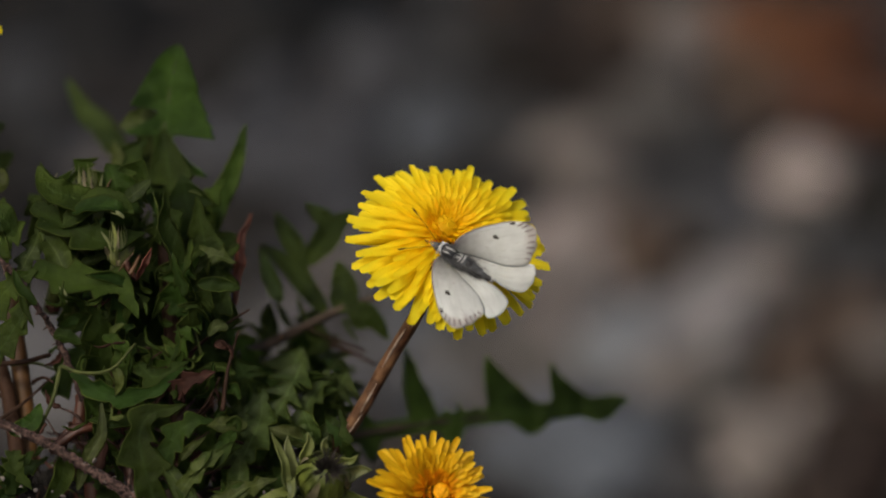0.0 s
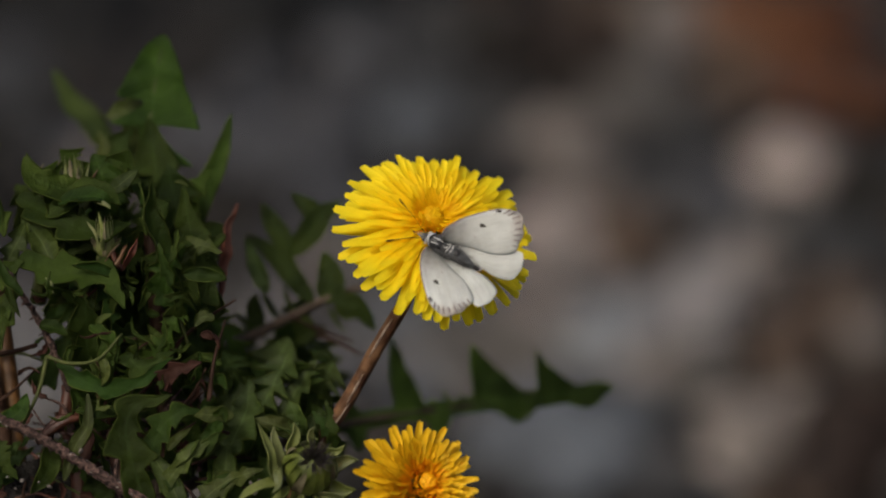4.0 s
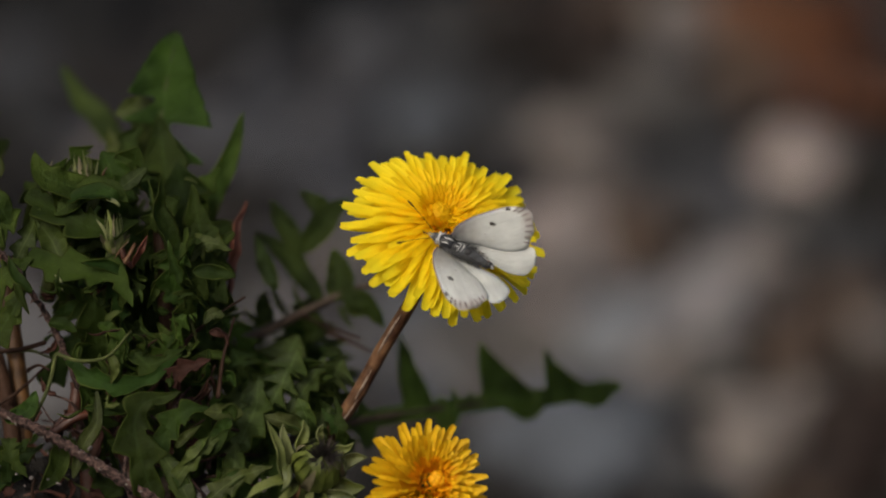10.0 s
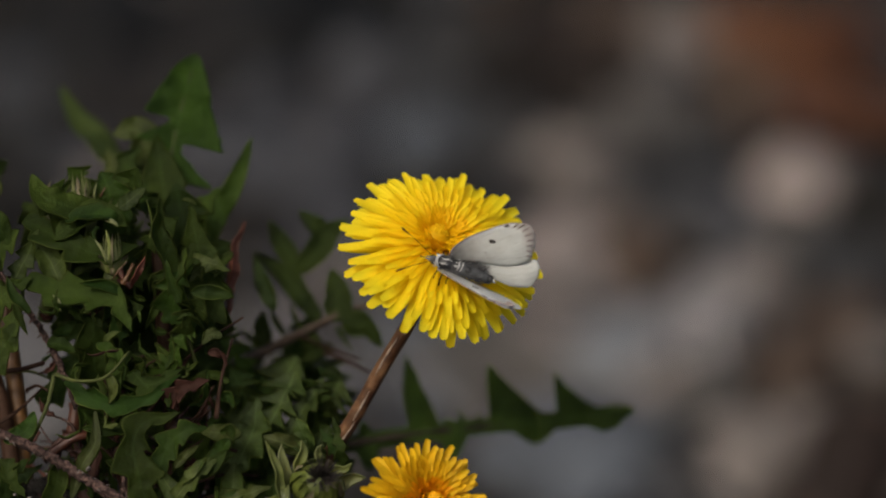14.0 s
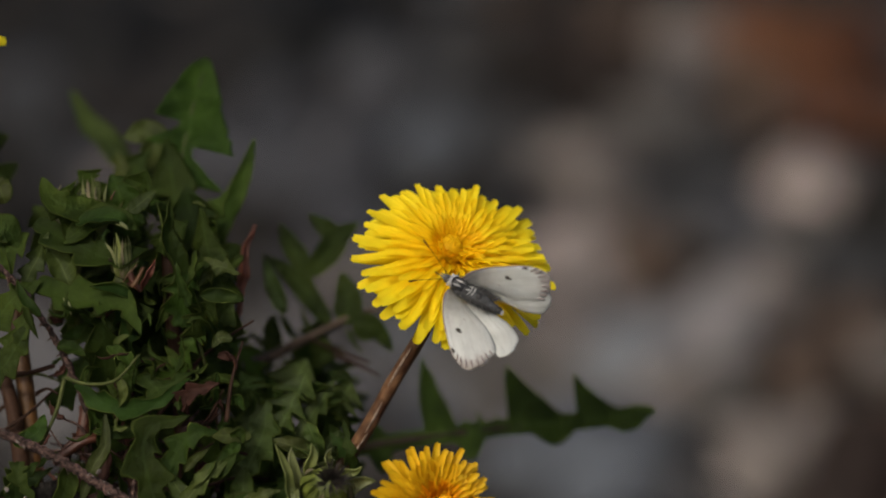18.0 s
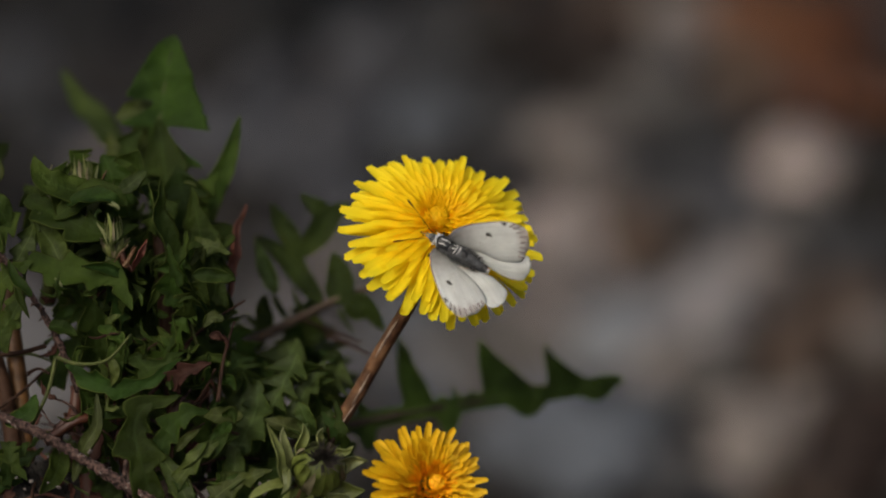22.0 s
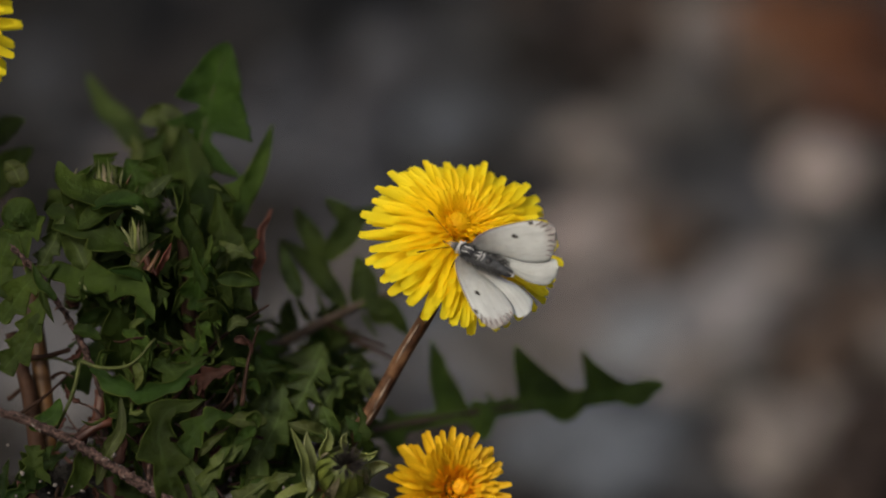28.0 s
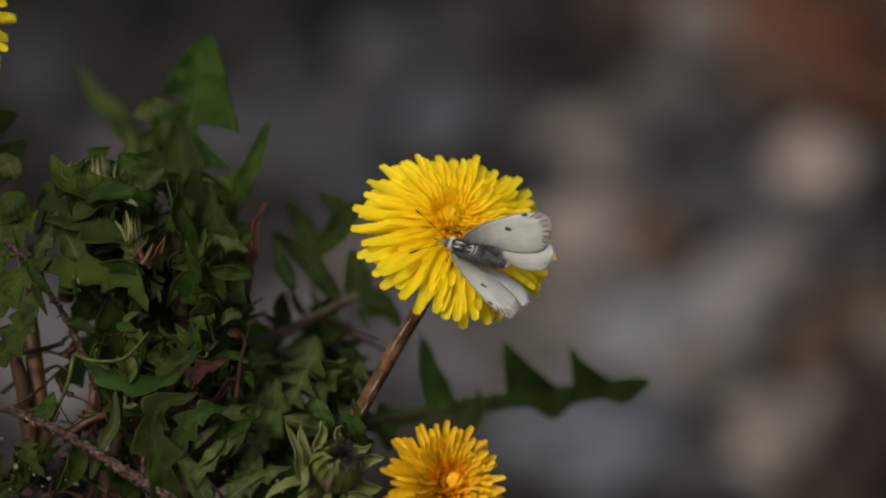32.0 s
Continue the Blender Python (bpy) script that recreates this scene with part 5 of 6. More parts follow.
SMALL = ((17, 9.8, 2, 1.9, 1.45), (20, 9.2, 9, 1.9, 1.35), (26, 8.6, 17, 2.0, 1.25), (30, 7.4, 25, 2.1, 1.15), (34, 6.4, 33, 2.1, 1.05), (38, 5.6, 42, 2.1, 0.95), (40, 4.9, 52, 2.1, 0.88), (38, 4.2, 62, 2.1, 0.82), (34, 3.3, 73, 1.9, 0.78), (28, 2.6, 84, 1.6, 0.7))
lower_flower = dandelion("dandelion_flower", (-2.4, -42.7, 14), LOW_AXIS, SMALL, OLD_OUTER, OLD_OUTER, OLD_CORE,
                         "smaller orange-yellow dandelion near the soil", ((-3.9, -50.8, 4), (-5.4, -56.9, 0), (-6.9, -76.1, -4), (-8.4, -106.5, -8)), dome=1.2, core_shift=(1.6, 0.2, 0), curl=0.17, spread=2.2)
button = bmesh.new()
add_ball(button, (0, 0, 2.8), ((0, 0, 1.0), (1.6, 0, 0), (0, 1.6, 0)), 28, 20)
for v in button.verts:
    v.co += v.co.normalized() * 0.0005 * noise.noise(v.co * 2200)
part("button", button, OLD_CORE, lower_flower, "button of unopened orange florets").matrix_basis = Matrix.Translation((1.9 * MM, 0.2 * MM, 0)) @ facing(LOW_AXIS)
dandelion("dandelion_flower", (-95.5, 39.9, 0), (0.30, 0.35, 0.88), RINGS[::2], RAY_OUTER, RAY_MID, RAY_CORE,
           "bright yellow dandelion at the edge of the clump", ((-97.4, 28.2, -8), (-94, 4.1, -10), (-87.1, -36.2, -12)), dome=2.0)

# ---- butterfly ----
# Its own axes start at the white collar: BACK runs down the body, UP out of its back.
BACK = Vector((0.86, -0.467, 0.20)).normalized()
SIDE = BACK.cross(Vector((0.05, 0.35, 0.93))).normalized()
UP = SIDE.cross(BACK).normalized()
DEPTH = 10.5
butterfly = thing("butterfly", seat(0.2, 0.9, DEPTH), "small white butterfly with grey body resting on the dandelion", "butterfly")


def wing_bm(front, rear, flip, bend, scallop):
    """A wing blade between its front and rear edges, both from root to tip; a little cambered, fluted between its veins, with a scalloped rim."""
    bm = bmesh.new()
    a, b = curve_points([(*p, 0) for p in front], 34), curve_points([(*p, 0) for p in rear], 34)
    grid = []
    for k, (p, q) in enumerate(zip(a, b)):
        line = []
        for j in range(17):
            c = p.lerp(q, j / 16)
            far = smooth_step(4, 13, c.length)
            z = bend * math.sin(math.pi * j / 16) - 0.0022 * c.x * c.x + 0.035 * math.sin(j * 1.9 + 0.4) * far + 0.12 * noise.noise(c * 0.42 + Vector((9 * bend, 0, 0)))
            ang = math.atan2(c.y - 1.0, c.x)
            rim = 1 + scallop * (abs(math.sin(ang * 16)) - 0.6) * smooth_step(12.0, 15.5, c.length)
            line.append(bm.verts.new(Vector((c.x * rim, (-c.y if flip else c.y) * rim, z)) * MM))
        grid.append(line)
    for r, s in zip(grid, grid[1:]):
        for j in range(16):
            bm.faces.new((r[j], r[j + 1], s[j + 1], s[j]))
    bmesh.ops.remove_doubles(bm, verts=bm.verts, dist=1e-7)
    return bm


FORE_FRONT = ((0, -0.3), (1.5, -1.5), (4.8, -2.45), (8.2, -2.75), (12.4, -2.75), (15.0, -2.1), (16.3, -0.8), (16.6, 0.8))
FORE_REAR = ((0, 1.0), (3.0, 1.9), (5.7, 3.2), (8.7, 4.7), (11.4, 5.4), (13.5, 5.1), (15.4, 3.1), (16.6, 0.8))
HIND_FRONT = ((0, 0.7), (5.0, 2.8), (9.0, 4.5), (12.5, 5.0), (14.3, 5.6), (14.5, 7.2))
HIND_REAR = ((0, 1.6), (3.0, 4.1), (5.5, 6.5), (7.5, 8.5), (9.6, 9.7), (11.4, 9.9), (13.1, 8.9), (14.4, 7.2))


def vein(parent, line, flip, lift):
    pts = curve_points([(x, -y if flip else y, lift - 0.0022 * x * x) for x, y in line], 10)
    part("vein", add_tube(bmesh.new(), pts, [0.042 - 0.003 * k for k in range(10)], 5), WING_VEIN, parent)


def patch_bm(x, y, rx, ry, z, flip, seed, turn=0.0):
    """A patch of darker scales lying on the wing."""
    rnd = random.Random(seed)
    bm = bmesh.new()
    ring = []
    for k in range(14):
        a = 2 * math.pi * k / 14
        r = rnd.uniform(0.75, 1.15)
        p, q = math.cos(a) * rx * r, math.sin(a) * ry * r
        ring.append((x + p * math.cos(turn) - q * math.sin(turn), y + p * math.sin(turn) + q * math.cos(turn)))
    low = [bm.verts.new(Vector((p, -q if flip else q, z - 0.14)) * MM) for p, q in ring]
    high = [bm.verts.new(Vector((p, -q if flip else q, z + 0.06)) * MM) for p, q in ring]
    bm.faces.new(high)
    bm.faces.new(low[::-1])
    for k in range(14):
        bm.faces.new((low[k], low[(k + 1) % 14], high[(k + 1) % 14], high[k]))
    return bm


def wings(flip):
    fore = part("forewing", wing_bm(FORE_FRONT, FORE_REAR, flip, 0.45, 0.022), WING, butterfly, "white forewing with a dark spot and greyish tip")
    for line in (((1, 0.1), (6, 0.2), (10, -0.4), (16.2, -0.6)), ((6, 0.5), (10, 0.9), (13, 1.2), (16.2, 1.4)), ((6, 1.0), (9.6, 2.0), (12.6, 2.6), (15.5, 3.0)),
                 ((1, 0.7), (5.4, 1.7), (9.6, 3.3), (14.4, 4.3)), ((0.5, -0.4), (4, -1.6), (8.6, -2.1), (13.8, -2.0))):
        vein(fore, line, flip, 0.40)
    fold = [Vector((x, -y if flip else y, 0.34 - 0.0022 * x * x)) for x, y in ((2.2, -0.3), (3.6, -0.1), (5.0, 0.35), (6.3, 1.0))]
    part("fold", add_tube(bmesh.new(), curve_points(fold, 12), [0.05 + 0.12 * math.sin(math.pi * k / 11) for k in range(12)], 6), HINDWING, fore, "bright raised fold along the wing")
    part("wing_spot", patch_bm(8.8, -0.55, 0.62, 0.36, 0.20, flip, 2, 0.5), WING_DARK, fore, "dark grey-brown spot")
    part("wing_speck", patch_bm(6.6, 0.9, 0.30, 0.14, 0.33, flip, 3, 0.5), WING_FAINT, fore, "faint brown speck")
    part("front_mark", patch_bm(12.6, -2.35, 0.62, 0.26, -0.20, flip, 4, 0.15), WING_DARK, fore, "dark mark on the front edge")
    for k, (x, y) in enumerate(((14.2, -2.0), (15.0, -1.5), (15.5, -0.7), (15.75, 0.3), (15.55, 1.4), (15.1, 2.4), (14.5, 3.3), (13.8, 4.2))):
        z = 0.45 * math.sin(math.pi * (y + 2.7) / 8.2) - 0.0022 * x * x + 0.12
        part("edge_mark", patch_bm(x, y, 1.05 - 0.05 * k, 0.13, z, flip, 10 + k, math.atan2(y - 0.8, x) * 1.6), WING_MARK if k < 2 else WING_FAINT, fore)
    rim = [Vector((x, -y if flip else y, -0.0022 * x * x)) for x, y in FORE_FRONT[:6]]
    part("front_edge", add_tube(bmesh.new(), curve_points(rim, 20), [0.17 - 0.005 * k for k in range(20)], 6), WING_MARK, fore, "brown front edge")
    hind = part("hindwing", wing_bm(HIND_FRONT, HIND_REAR, flip, 0.30, 0.012), HINDWING, butterfly, "plain greyish-white hindwing")
    for line in (((1, 1.2), (6, 4.0), (10, 5.6), (14.2, 7.0)), ((1, 1.3), (5.5, 5.0), (9.4, 7.2), (13.2, 9.0)), ((1, 1.4), (4.6, 5.2), (8.2, 8.0), (11.0, 10.0)), ((1, 1.6), (3.6, 4.8), (6.2, 7.0), (8.8, 9.5))):
        vein(hind, line, flip, 0.26)
    for ob in (fore, hind):
        s = ob.modifiers.new("thickness", "SOLIDIFY")
        s.thickness = 0.00008
    return fore, hind


def wing_pose(side, rx, ry, rz, hind=False):
    """The pose of a wing hinged beside the thorax; the hindwing lies just under the forewing."""
    root = Vector((2.25, 0.28, 0.3)) if side == "right" else Vector((-0.13, -1.49, 0.1))
    fold = 0
    if side == "right" and rx > 20:
        fold = (rx - 20) * 0.4
        rx = 20 + (rx - 20) * 0.62
    m = pose(0, 0, 0, rx, ry, rz)
    if hind:
        root = root - m.to_3x3() @ Vector((0, 0, 0.32))
        m = m @ Matrix.Rotation(radians(fold), 4, "Z")
    return Matrix.Translation(root * MM) @ m


right_fore, right_hind = wings(True)
left_fore, left_hind = wings(False)


def on_body(along, across, height):
    return BACK * along + SIDE * across + UP * height


def hair_bm(seed, count, base, flow, size, thick=0.06, spread=0.35):
    """Many thin hairs: base(rnd) gives where each stands, flow which way they lie."""
    rnd = random.Random(seed)
    bm = bmesh.new()
    for k in range(count):
        root = base(rnd)
        d = (flow(root) + Vector((rnd.uniform(-1, 1), rnd.uniform(-1, 1), rnd.uniform(-1, 1))) * spread).normalized()
        across = d.cross(Vector((0.3, 0.2, 1))).normalized() * thick
        vs = [bm.verts.new((root + across) * MM), bm.verts.new((root - across) * MM), bm.verts.new((root + UP * thick) * MM), bm.verts.new((root + d * size * rnd.uniform(0.6, 1)) * MM)]
        for f in ((0, 1, 3), (1, 2, 3), (2, 0, 3)):
            bm.faces.new([vs[j] for j in f])
    return bm


def insect_body():
    bm = bmesh.new()
    add_ball(bm, on_body(1.5, 0, 0), (BACK * 1.8, SIDE * 1.48, UP * 1.42), 20, 14)
    add_ball(bm, on_body(3.4, 0, -0.05), (BACK * 1.4, SIDE * 1.25, UP * 1.2), 18, 12)
    part("thorax", bm, BODY, butterfly, "glossy black thorax with whitish marks")
    line = [on_body(4.2 + 0.2 * k, 0, -0.05 - 0.0012 * k * k) for k in range(32)]
    size = [(1.20 - 0.014 * k) * (1 + 0.045 * math.cos(k * 1.57)) * min(1, 0.3 + (31 - k) * 0.2) for k in range(32)]
    part("abdomen", add_tube(bmesh.new(), line, size, 16), BODY_BELLY, butterfly, "grey segmented abdomen")
    bm = bmesh.new()
    add_ball(bm, on_body(5.7, 0, 0.28), (BACK * 0.95, SIDE * 0.85, UP * 0.85), 14, 10)
    part("dark_patch", bm, BODY, butterfly, "dark patch at the front of the abdomen")
    bm = bmesh.new()
    add_ball(bm, on_body(9.9, 0, -0.45), (BACK * 0.75, SIDE * 0.72, UP * 0.72), 14, 10)
    part("tail_tip", bm, BODY, butterfly, "black spot at the end of the abdomen")
    # whitish hair lines: the collar, two hooks behind the thorax; pale tubes paint the sheen along its back
    for along, bow, half, wide, first, last in ((0.0, 0.75, 1.22, 0.20, 0.04, 0.96), (4.15, -0.45, 1.12, 0.10, 0.20, 0.9), (4.75, -0.55, 1.05, 0.13, 0.25, 0.95)):
        pts = []
        for k in range(15):
            a = math.pi * (first + (last - first) * k / 14)
            pts.append(on_body(along + bow * math.cos(a) ** 2, math.cos(a) * half * 1.06, math.sin(a) * half + 0.05))
        part("pale_band", add_tube(bmesh.new(), pts, [wide * (0.45 + 0.55 * math.sin(math.pi * k / 14)) for k in range(15)], 6, 0.3, 4), FUR, butterfly, "line of whitish hair across the body")
    for across, start, length, wide in ((-0.30, 0.7, 2.1, 0.13), (0.62, 0.6, 1.7, 0.09), (-0.85, 0.9, 1.5, 0.07), (0.25, 3.2, 0.9, 0.08), (-0.45, 3.3, 0.8, 0.08)):
        line = []
        for k in range(9):
            x = start + length * k / 8
            r = 1.47 * math.sqrt(max(0.2, 1 - ((x - 1.5) / 1.95) ** 2)) if x < 2.7 else 1.24
            y = across + 0.08 * math.sin(k * 0.8)
            line.append(on_body(x, y, math.sqrt(max(0.05, r * r - y * y))))
        part("sheen_streak", add_tube(bmesh.new(), line, [wide * math.sin(math.pi * (k + 0.6) / 9.2) for k in range(9)], 5, 0.3, 5), FUR_GREY if across < -0.6 else FUR, butterfly)
    bm = bmesh.new()
    head = on_body(-0.75, 0, -0.15)
    add_ball(bm, head, (BACK * 0.75, SIDE * 0.72, UP * 0.70), 14, 10)
    part("head", bm, FUR_DARK, butterfly, "dark grey furry head")
    for s in (-1, 1):
        bm = bmesh.new()
        add_ball(bm, head + SIDE * s * 0.58 + BACK * 0.02, (BACK * 0.42, SIDE * 0.28, UP * 0.42), 10, 8)
        part("eye", bm, EYE_DARK, butterfly)
        palp = [head - BACK * 0.45 + SIDE * s * 0.28, head - BACK * 1.0 + SIDE * s * 0.24 + UP * 0.12, head - BACK * 1.55 + SIDE * s * 0.18 + UP * 0.15]
        part("palp", tube(palp, 0.26, 0.06, 8, 7, 0.15, 3), FUR_GREY, butterfly, "grey pointed palp")
    for s, tip in ((-1, Vector((-5.3, 6.9, 3.0))), (1, Vector((-7.6, -0.5, 1.0)))):
        bm = bmesh.new()
        a = head + SIDE * s * 0.30 + UP * 0.5
        line = curve_points([a, a.lerp(tip, 0.5) + UP * 0.4, tip], 16)
        add_tube(bm, line, [0.05] * 12 + [0.10, 0.16, 0.17, 0.10], 6)
        part("antenna", bm, STALK_DARK, butterfly, "thin dark antenna with a small club")
    for k in range(3):
        for s in (-1, 1):
            bm = bmesh.new()
            a = on_body(0.6 + 1.2 * k, s * 0.8, -0.8)
            add_tube(bm, curve_points([a, a + SIDE * s * 1.5 - UP * 0.4 - BACK * 0.5, a + SIDE * s * 2.2 - UP * 4.0 - BACK * 1.0], 8), [0.11] * 8, 5)
            part("leg", bm, STALK_DARK, butterfly)
    part("proboscis", tube([head - BACK * 0.7 - UP * 0.2, head - BACK * 2.0 + UP * 0.25 + SIDE * 0.2, head - BACK * 2.6 - UP * 0.3, head - BACK * 2.0 - UP * 1.6], 0.09, 0.06, 16, 6), STALK_ORANGE, butterfly, "thin curled brown tongue")

    def ring(rnd):
        a = rnd.uniform(-0.2, math.pi + 0.2)
        return on_body(rnd.uniform(-0.25, 0.15), math.cos(a) * 1.15, math.sin(a) * 1.15)

    def flank(rnd):
        s = rnd.choice((-1, 1))
        x = rnd.uniform(0.9, 8.2)
        return on_body(x, s * rnd.uniform(0.80, 1.22) * (1 if x < 4.5 else 0.82), rnd.uniform(-0.3, 0.75))

    def tail_end(rnd):
        a = rnd.uniform(0, 2 * math.pi)
        return on_body(rnd.uniform(10.2, 10.5), math.cos(a) * 0.4, -0.45 + math.sin(a) * 0.4)

    def crown(rnd):
        a, c = rnd.uniform(0, math.pi), rnd.uniform(-1, 1)
        return head + (BACK * c + (SIDE * math.cos(a) + UP * math.sin(a)) * math.sqrt(1 - c * c)) * 0.68

    def back_cover(rnd):
        a = rnd.uniform(0.2, math.pi - 0.2)
        x = rnd.uniform(3.2, 9.4)
        r = 1.22 - 0.04 * (x - 4) if x > 4 else 1.25
        return on_body(x, math.cos(a) * r * 0.98, math.sin(a) * r * 0.98 - 0.03)

    part("collar_fur", hair_bm(1, 90, ring, lambda p: -BACK * 0.7 + UP * 0.3, 0.45), FUR, butterfly, "whitish fur round the neck", smooth=False)
    part("side_fur", hair_bm(2, 620, flank, lambda p: BACK * 0.9 + SIDE * (0.75 if (p.dot(SIDE) > 0) else -0.75) + UP * 0.25, 2.1), FUR_DARK, butterfly, "dark grey hairs beside the body", smooth=False)
    part("tail_fur", hair_bm(3, 60, tail_end, lambda p: BACK, 0.7), FUR, butterfly, "pale fur at the tail", smooth=False)
    part("head_fur", hair_bm(4, 130, crown, lambda p: -BACK + UP * 0.4, 0.45), FUR_GREY, butterfly, "grey fur on the head", smooth=False)
    part("back_fur", hair_bm(5, 200, back_cover, lambda p: BACK + UP * 0.15, 0.6, 0.04, 0.2), FUR_DARK, butterfly, "short dark grey hair along the back", smooth=False)


insect_body()


# ---- what moves ----
def motions():
    # the flower on its stalk, nodding in the wind
    walk(flower, [(t, seat(1.5 + u, 1.5 + v, 0)) for t, u, v in (
        (0, -0.1, 0.1), (0.5, -0.2, -0), (1, 0, 0.1), (1.5, 0.1, 0.2), (2, -0.2, 0.2), (2.5, -0.3, 0), (3, -0, -0), (3.5, -0, 0.1),
        (5.5, -0.3, 0.1), (6, -0.2, 0.1), (6.5, -0.1, -0), (7, -0.2, -0), (7.5, -0.5, 0.3), (8, -0.6, 0), (8.5, -0.3, 0.1), (9, -0.2, -0.2),
        (9.5, -0.3, -0), (10, -0.2, 0.3), (10.5, -0.2, -0.2), (11, -0.3, -0.2), (11.5, -0.2, -0), (12, -0.1, -0.1), (12.5, -0, -0.2), (13, 0, -0),
        (13.5, -0.5, 0.3), (14, -0.3, 0.1), (14.5, -0.2, -0.8), (16.5, -0.3, -0.1), (17, -0.6, 0.3), (17.5, -0.2, -0.7), (18, 0.2, -1.3), (18.5, -0.3, -0.4),
        (19, -0.5, -0.3), (19.5, -0.3, 0.7), (20, -0.4, -0.1), (20.5, -0.4, -0.2), (21, -0.2, -0), (21.5, -0.7, 0.4), (22, -0.6, 0.2), (22.5, -0.8, 0.7),
        (23, -0.5, 0.4), (23.5, -0.6, 0.5), (24, -0.9, 0.6), (24.5, -0.8, 0.5), (25, -0.8, 0.2), (25.5, -1.1, 0.3), (27.5, -0.9, -0.3), (28, -1.2, 0.1),
        (28.5, -1.1, 0.2), (29, -0.8, 0), (29.5, -1.2, 0), (30, -0.6, -0.8), (30.5, -0.7, 0.2), (31, -1.3, 0), (31.5, -1.2, 0.2), (32, -1.5, -0),
    )])
    # the butterfly shifts its feet, turns a little and rides on the flower
    walk(butterfly, [(t, seat(u, v, DEPTH) @ Matrix.Rotation(radians(a), 4, "Z")) for t, u, v, a in (
        (0, -0.0, 0.9, -2.3), (0.5, -0.0, 0.6, -1.5), (1, 0.2, 0.9, -2.0), (1.5, 0.1, 0.9, -1.1), (2, 0.0, 0.9, -1.6), (2.5, -0.1, 0.9, -1.5), (3, 0.2, 0.7, -1.5), (3.5, 0.2, 0.9, -1.5),
        (5.5, 0.6, 0.4, 2.3), (6, 0.5, 0.5, 1.1), (6.5, 0.3, 0.3, -0.1), (7, 0.2, 0.3, -2.8), (7.5, 0.0, 0.2, -2.4), (8, 0.0, -0.0, -3.2), (8.5, 0.2, 0.4, -1.2), (9, 0.3, 0.2, -1.2),
        (9.5, 0.3, 0.1, -0.1), (10, 0.5, 0.4, 1.9), (10.5, 0.4, 0.0, 1.2), (11, -0.0, -0.1, -2.5), (11.5, 0.3, 0.1, -1.6), (12, 0.4, 0.1, 1.2), (12.5, 0.6, -0.6, -2.0), (13, 0.5, 0.1, 3.1),
        (13.5, -0.3, 0.4, 2.7), (14, 0.5, 0.1, 10.0), (14.5, 0.9, -1.4, 7.1), (16.5, -0.0, 0.1, -4.2), (17, -0.2, 0.8, 0.3), (17.5, 0.7, -1.4, -0.1), (18, 1.1, -2.8, -3.0), (18.5, 0.4, -0.6, 2.5),
        (19, 0.1, -0.4, -0.7), (19.5, 0.4, 1.1, 2.1), (20, 0.3, -0.2, -0.5), (20.5, 0.2, 0.5, 0.1), (21, 0.5, 0.0, -1.2), (21.5, 0.0, 0.6, -0.7), (22, -0.0, 0.8, -1.7), (22.5, -0.1, 1.1, 0.1),
        (23, 0.1, 0.7, -0.5), (23.5, 0.1, 0.9, -1.9), (24, -0.5, 0.9, -4.7), (24.5, -0.2, 1.0, -1.7), (25, -0.1, 0.4, 0.9), (25.5, -0.2, 0.3, -3.5), (27.5, -0.4, 0.7, 3.7), (28, -0.2, 0.2, 2.5),
        (28.5, -0.2, 0.3, 3.3), (29, 0.0, 0.0, -1.0), (29.5, -0.0, -0.2, 2.5), (30, 0.9, -1.9, -3.8), (30.5, 0.7, -0.4, 8.9), (31, 0.0, -0.2, 5.8), (31.5, 0.0, -0.7, 9.0), (32, -0.6, -0.3, 8.7),
    )])
    # its wings open and close, fore and hind together
    for ob, hind in ((right_fore, False), (right_hind, True)):
        walk(ob, [(t, wing_pose("right", a, b, c, hind)) for t, a, b, c in (
            (0, 8, -30, 12), (0.5, 18, -36, 10), (1, 10, -31, 12), (1.5, 7, -30, 12), (2, 9, -31, 13), (2.5, 10, -33, 12), (3, 9, -31, 13), (3.5, 7, -31, 13),
            (5.5, 9, -30, 13), (6, 12, -32, 13), (6.5, 18, -36, 10), (7, 29, -41, 7), (7.5, 27, -40, 8), (8, 38, -45, 2), (8.5, 19, -35, 10), (9, 18, -35, 11),
            (9.5, 18, -34, 11), (10, 12, -31, 12), (10.5, 21, -32, 11), (11, 37, -42, 4), (11.5, 21, -35, 10), (12, -6, -18, 14), (12.5, 37, -39, 3), (13, 15, -29, 11),
            (13.5, 40, -27, 5), (14, 21, -25, 7), (14.5, 22, -26, 6), (16.5, 44, -48, 2), (17, 21, -30, 9), (17.5, 50, -23, 7), (18, 46, -27, 3), (19, 45, -35, 4), (20, 55, -40, 1), (20.5, 23, -30, 7),
            (21, 28, -29, 7), (21.5, 28, -32, 7), (22, 31, -36, 4), (22.5, 21, -30, 9), (23, 29, -33, 7), (23.5, 33, -37, 4), (24, 46, -43, -2), (24.5, 29, -34, 5),
            (25, 23, -30, 8), (25.5, 33, -34, 5), (27.5, 22, -32, 6), (28, 22, -29, 7), (28.5, 23, -28, 7), (29, 46, -37, 0), (29.5, 12, -25, 9), (30, 25, -37, -2),
            (30.5, 37, -28, -1), (31, 44, -26, -2), (31.5, 37, -24, -4), (32, 30, -22, 3),
        )])
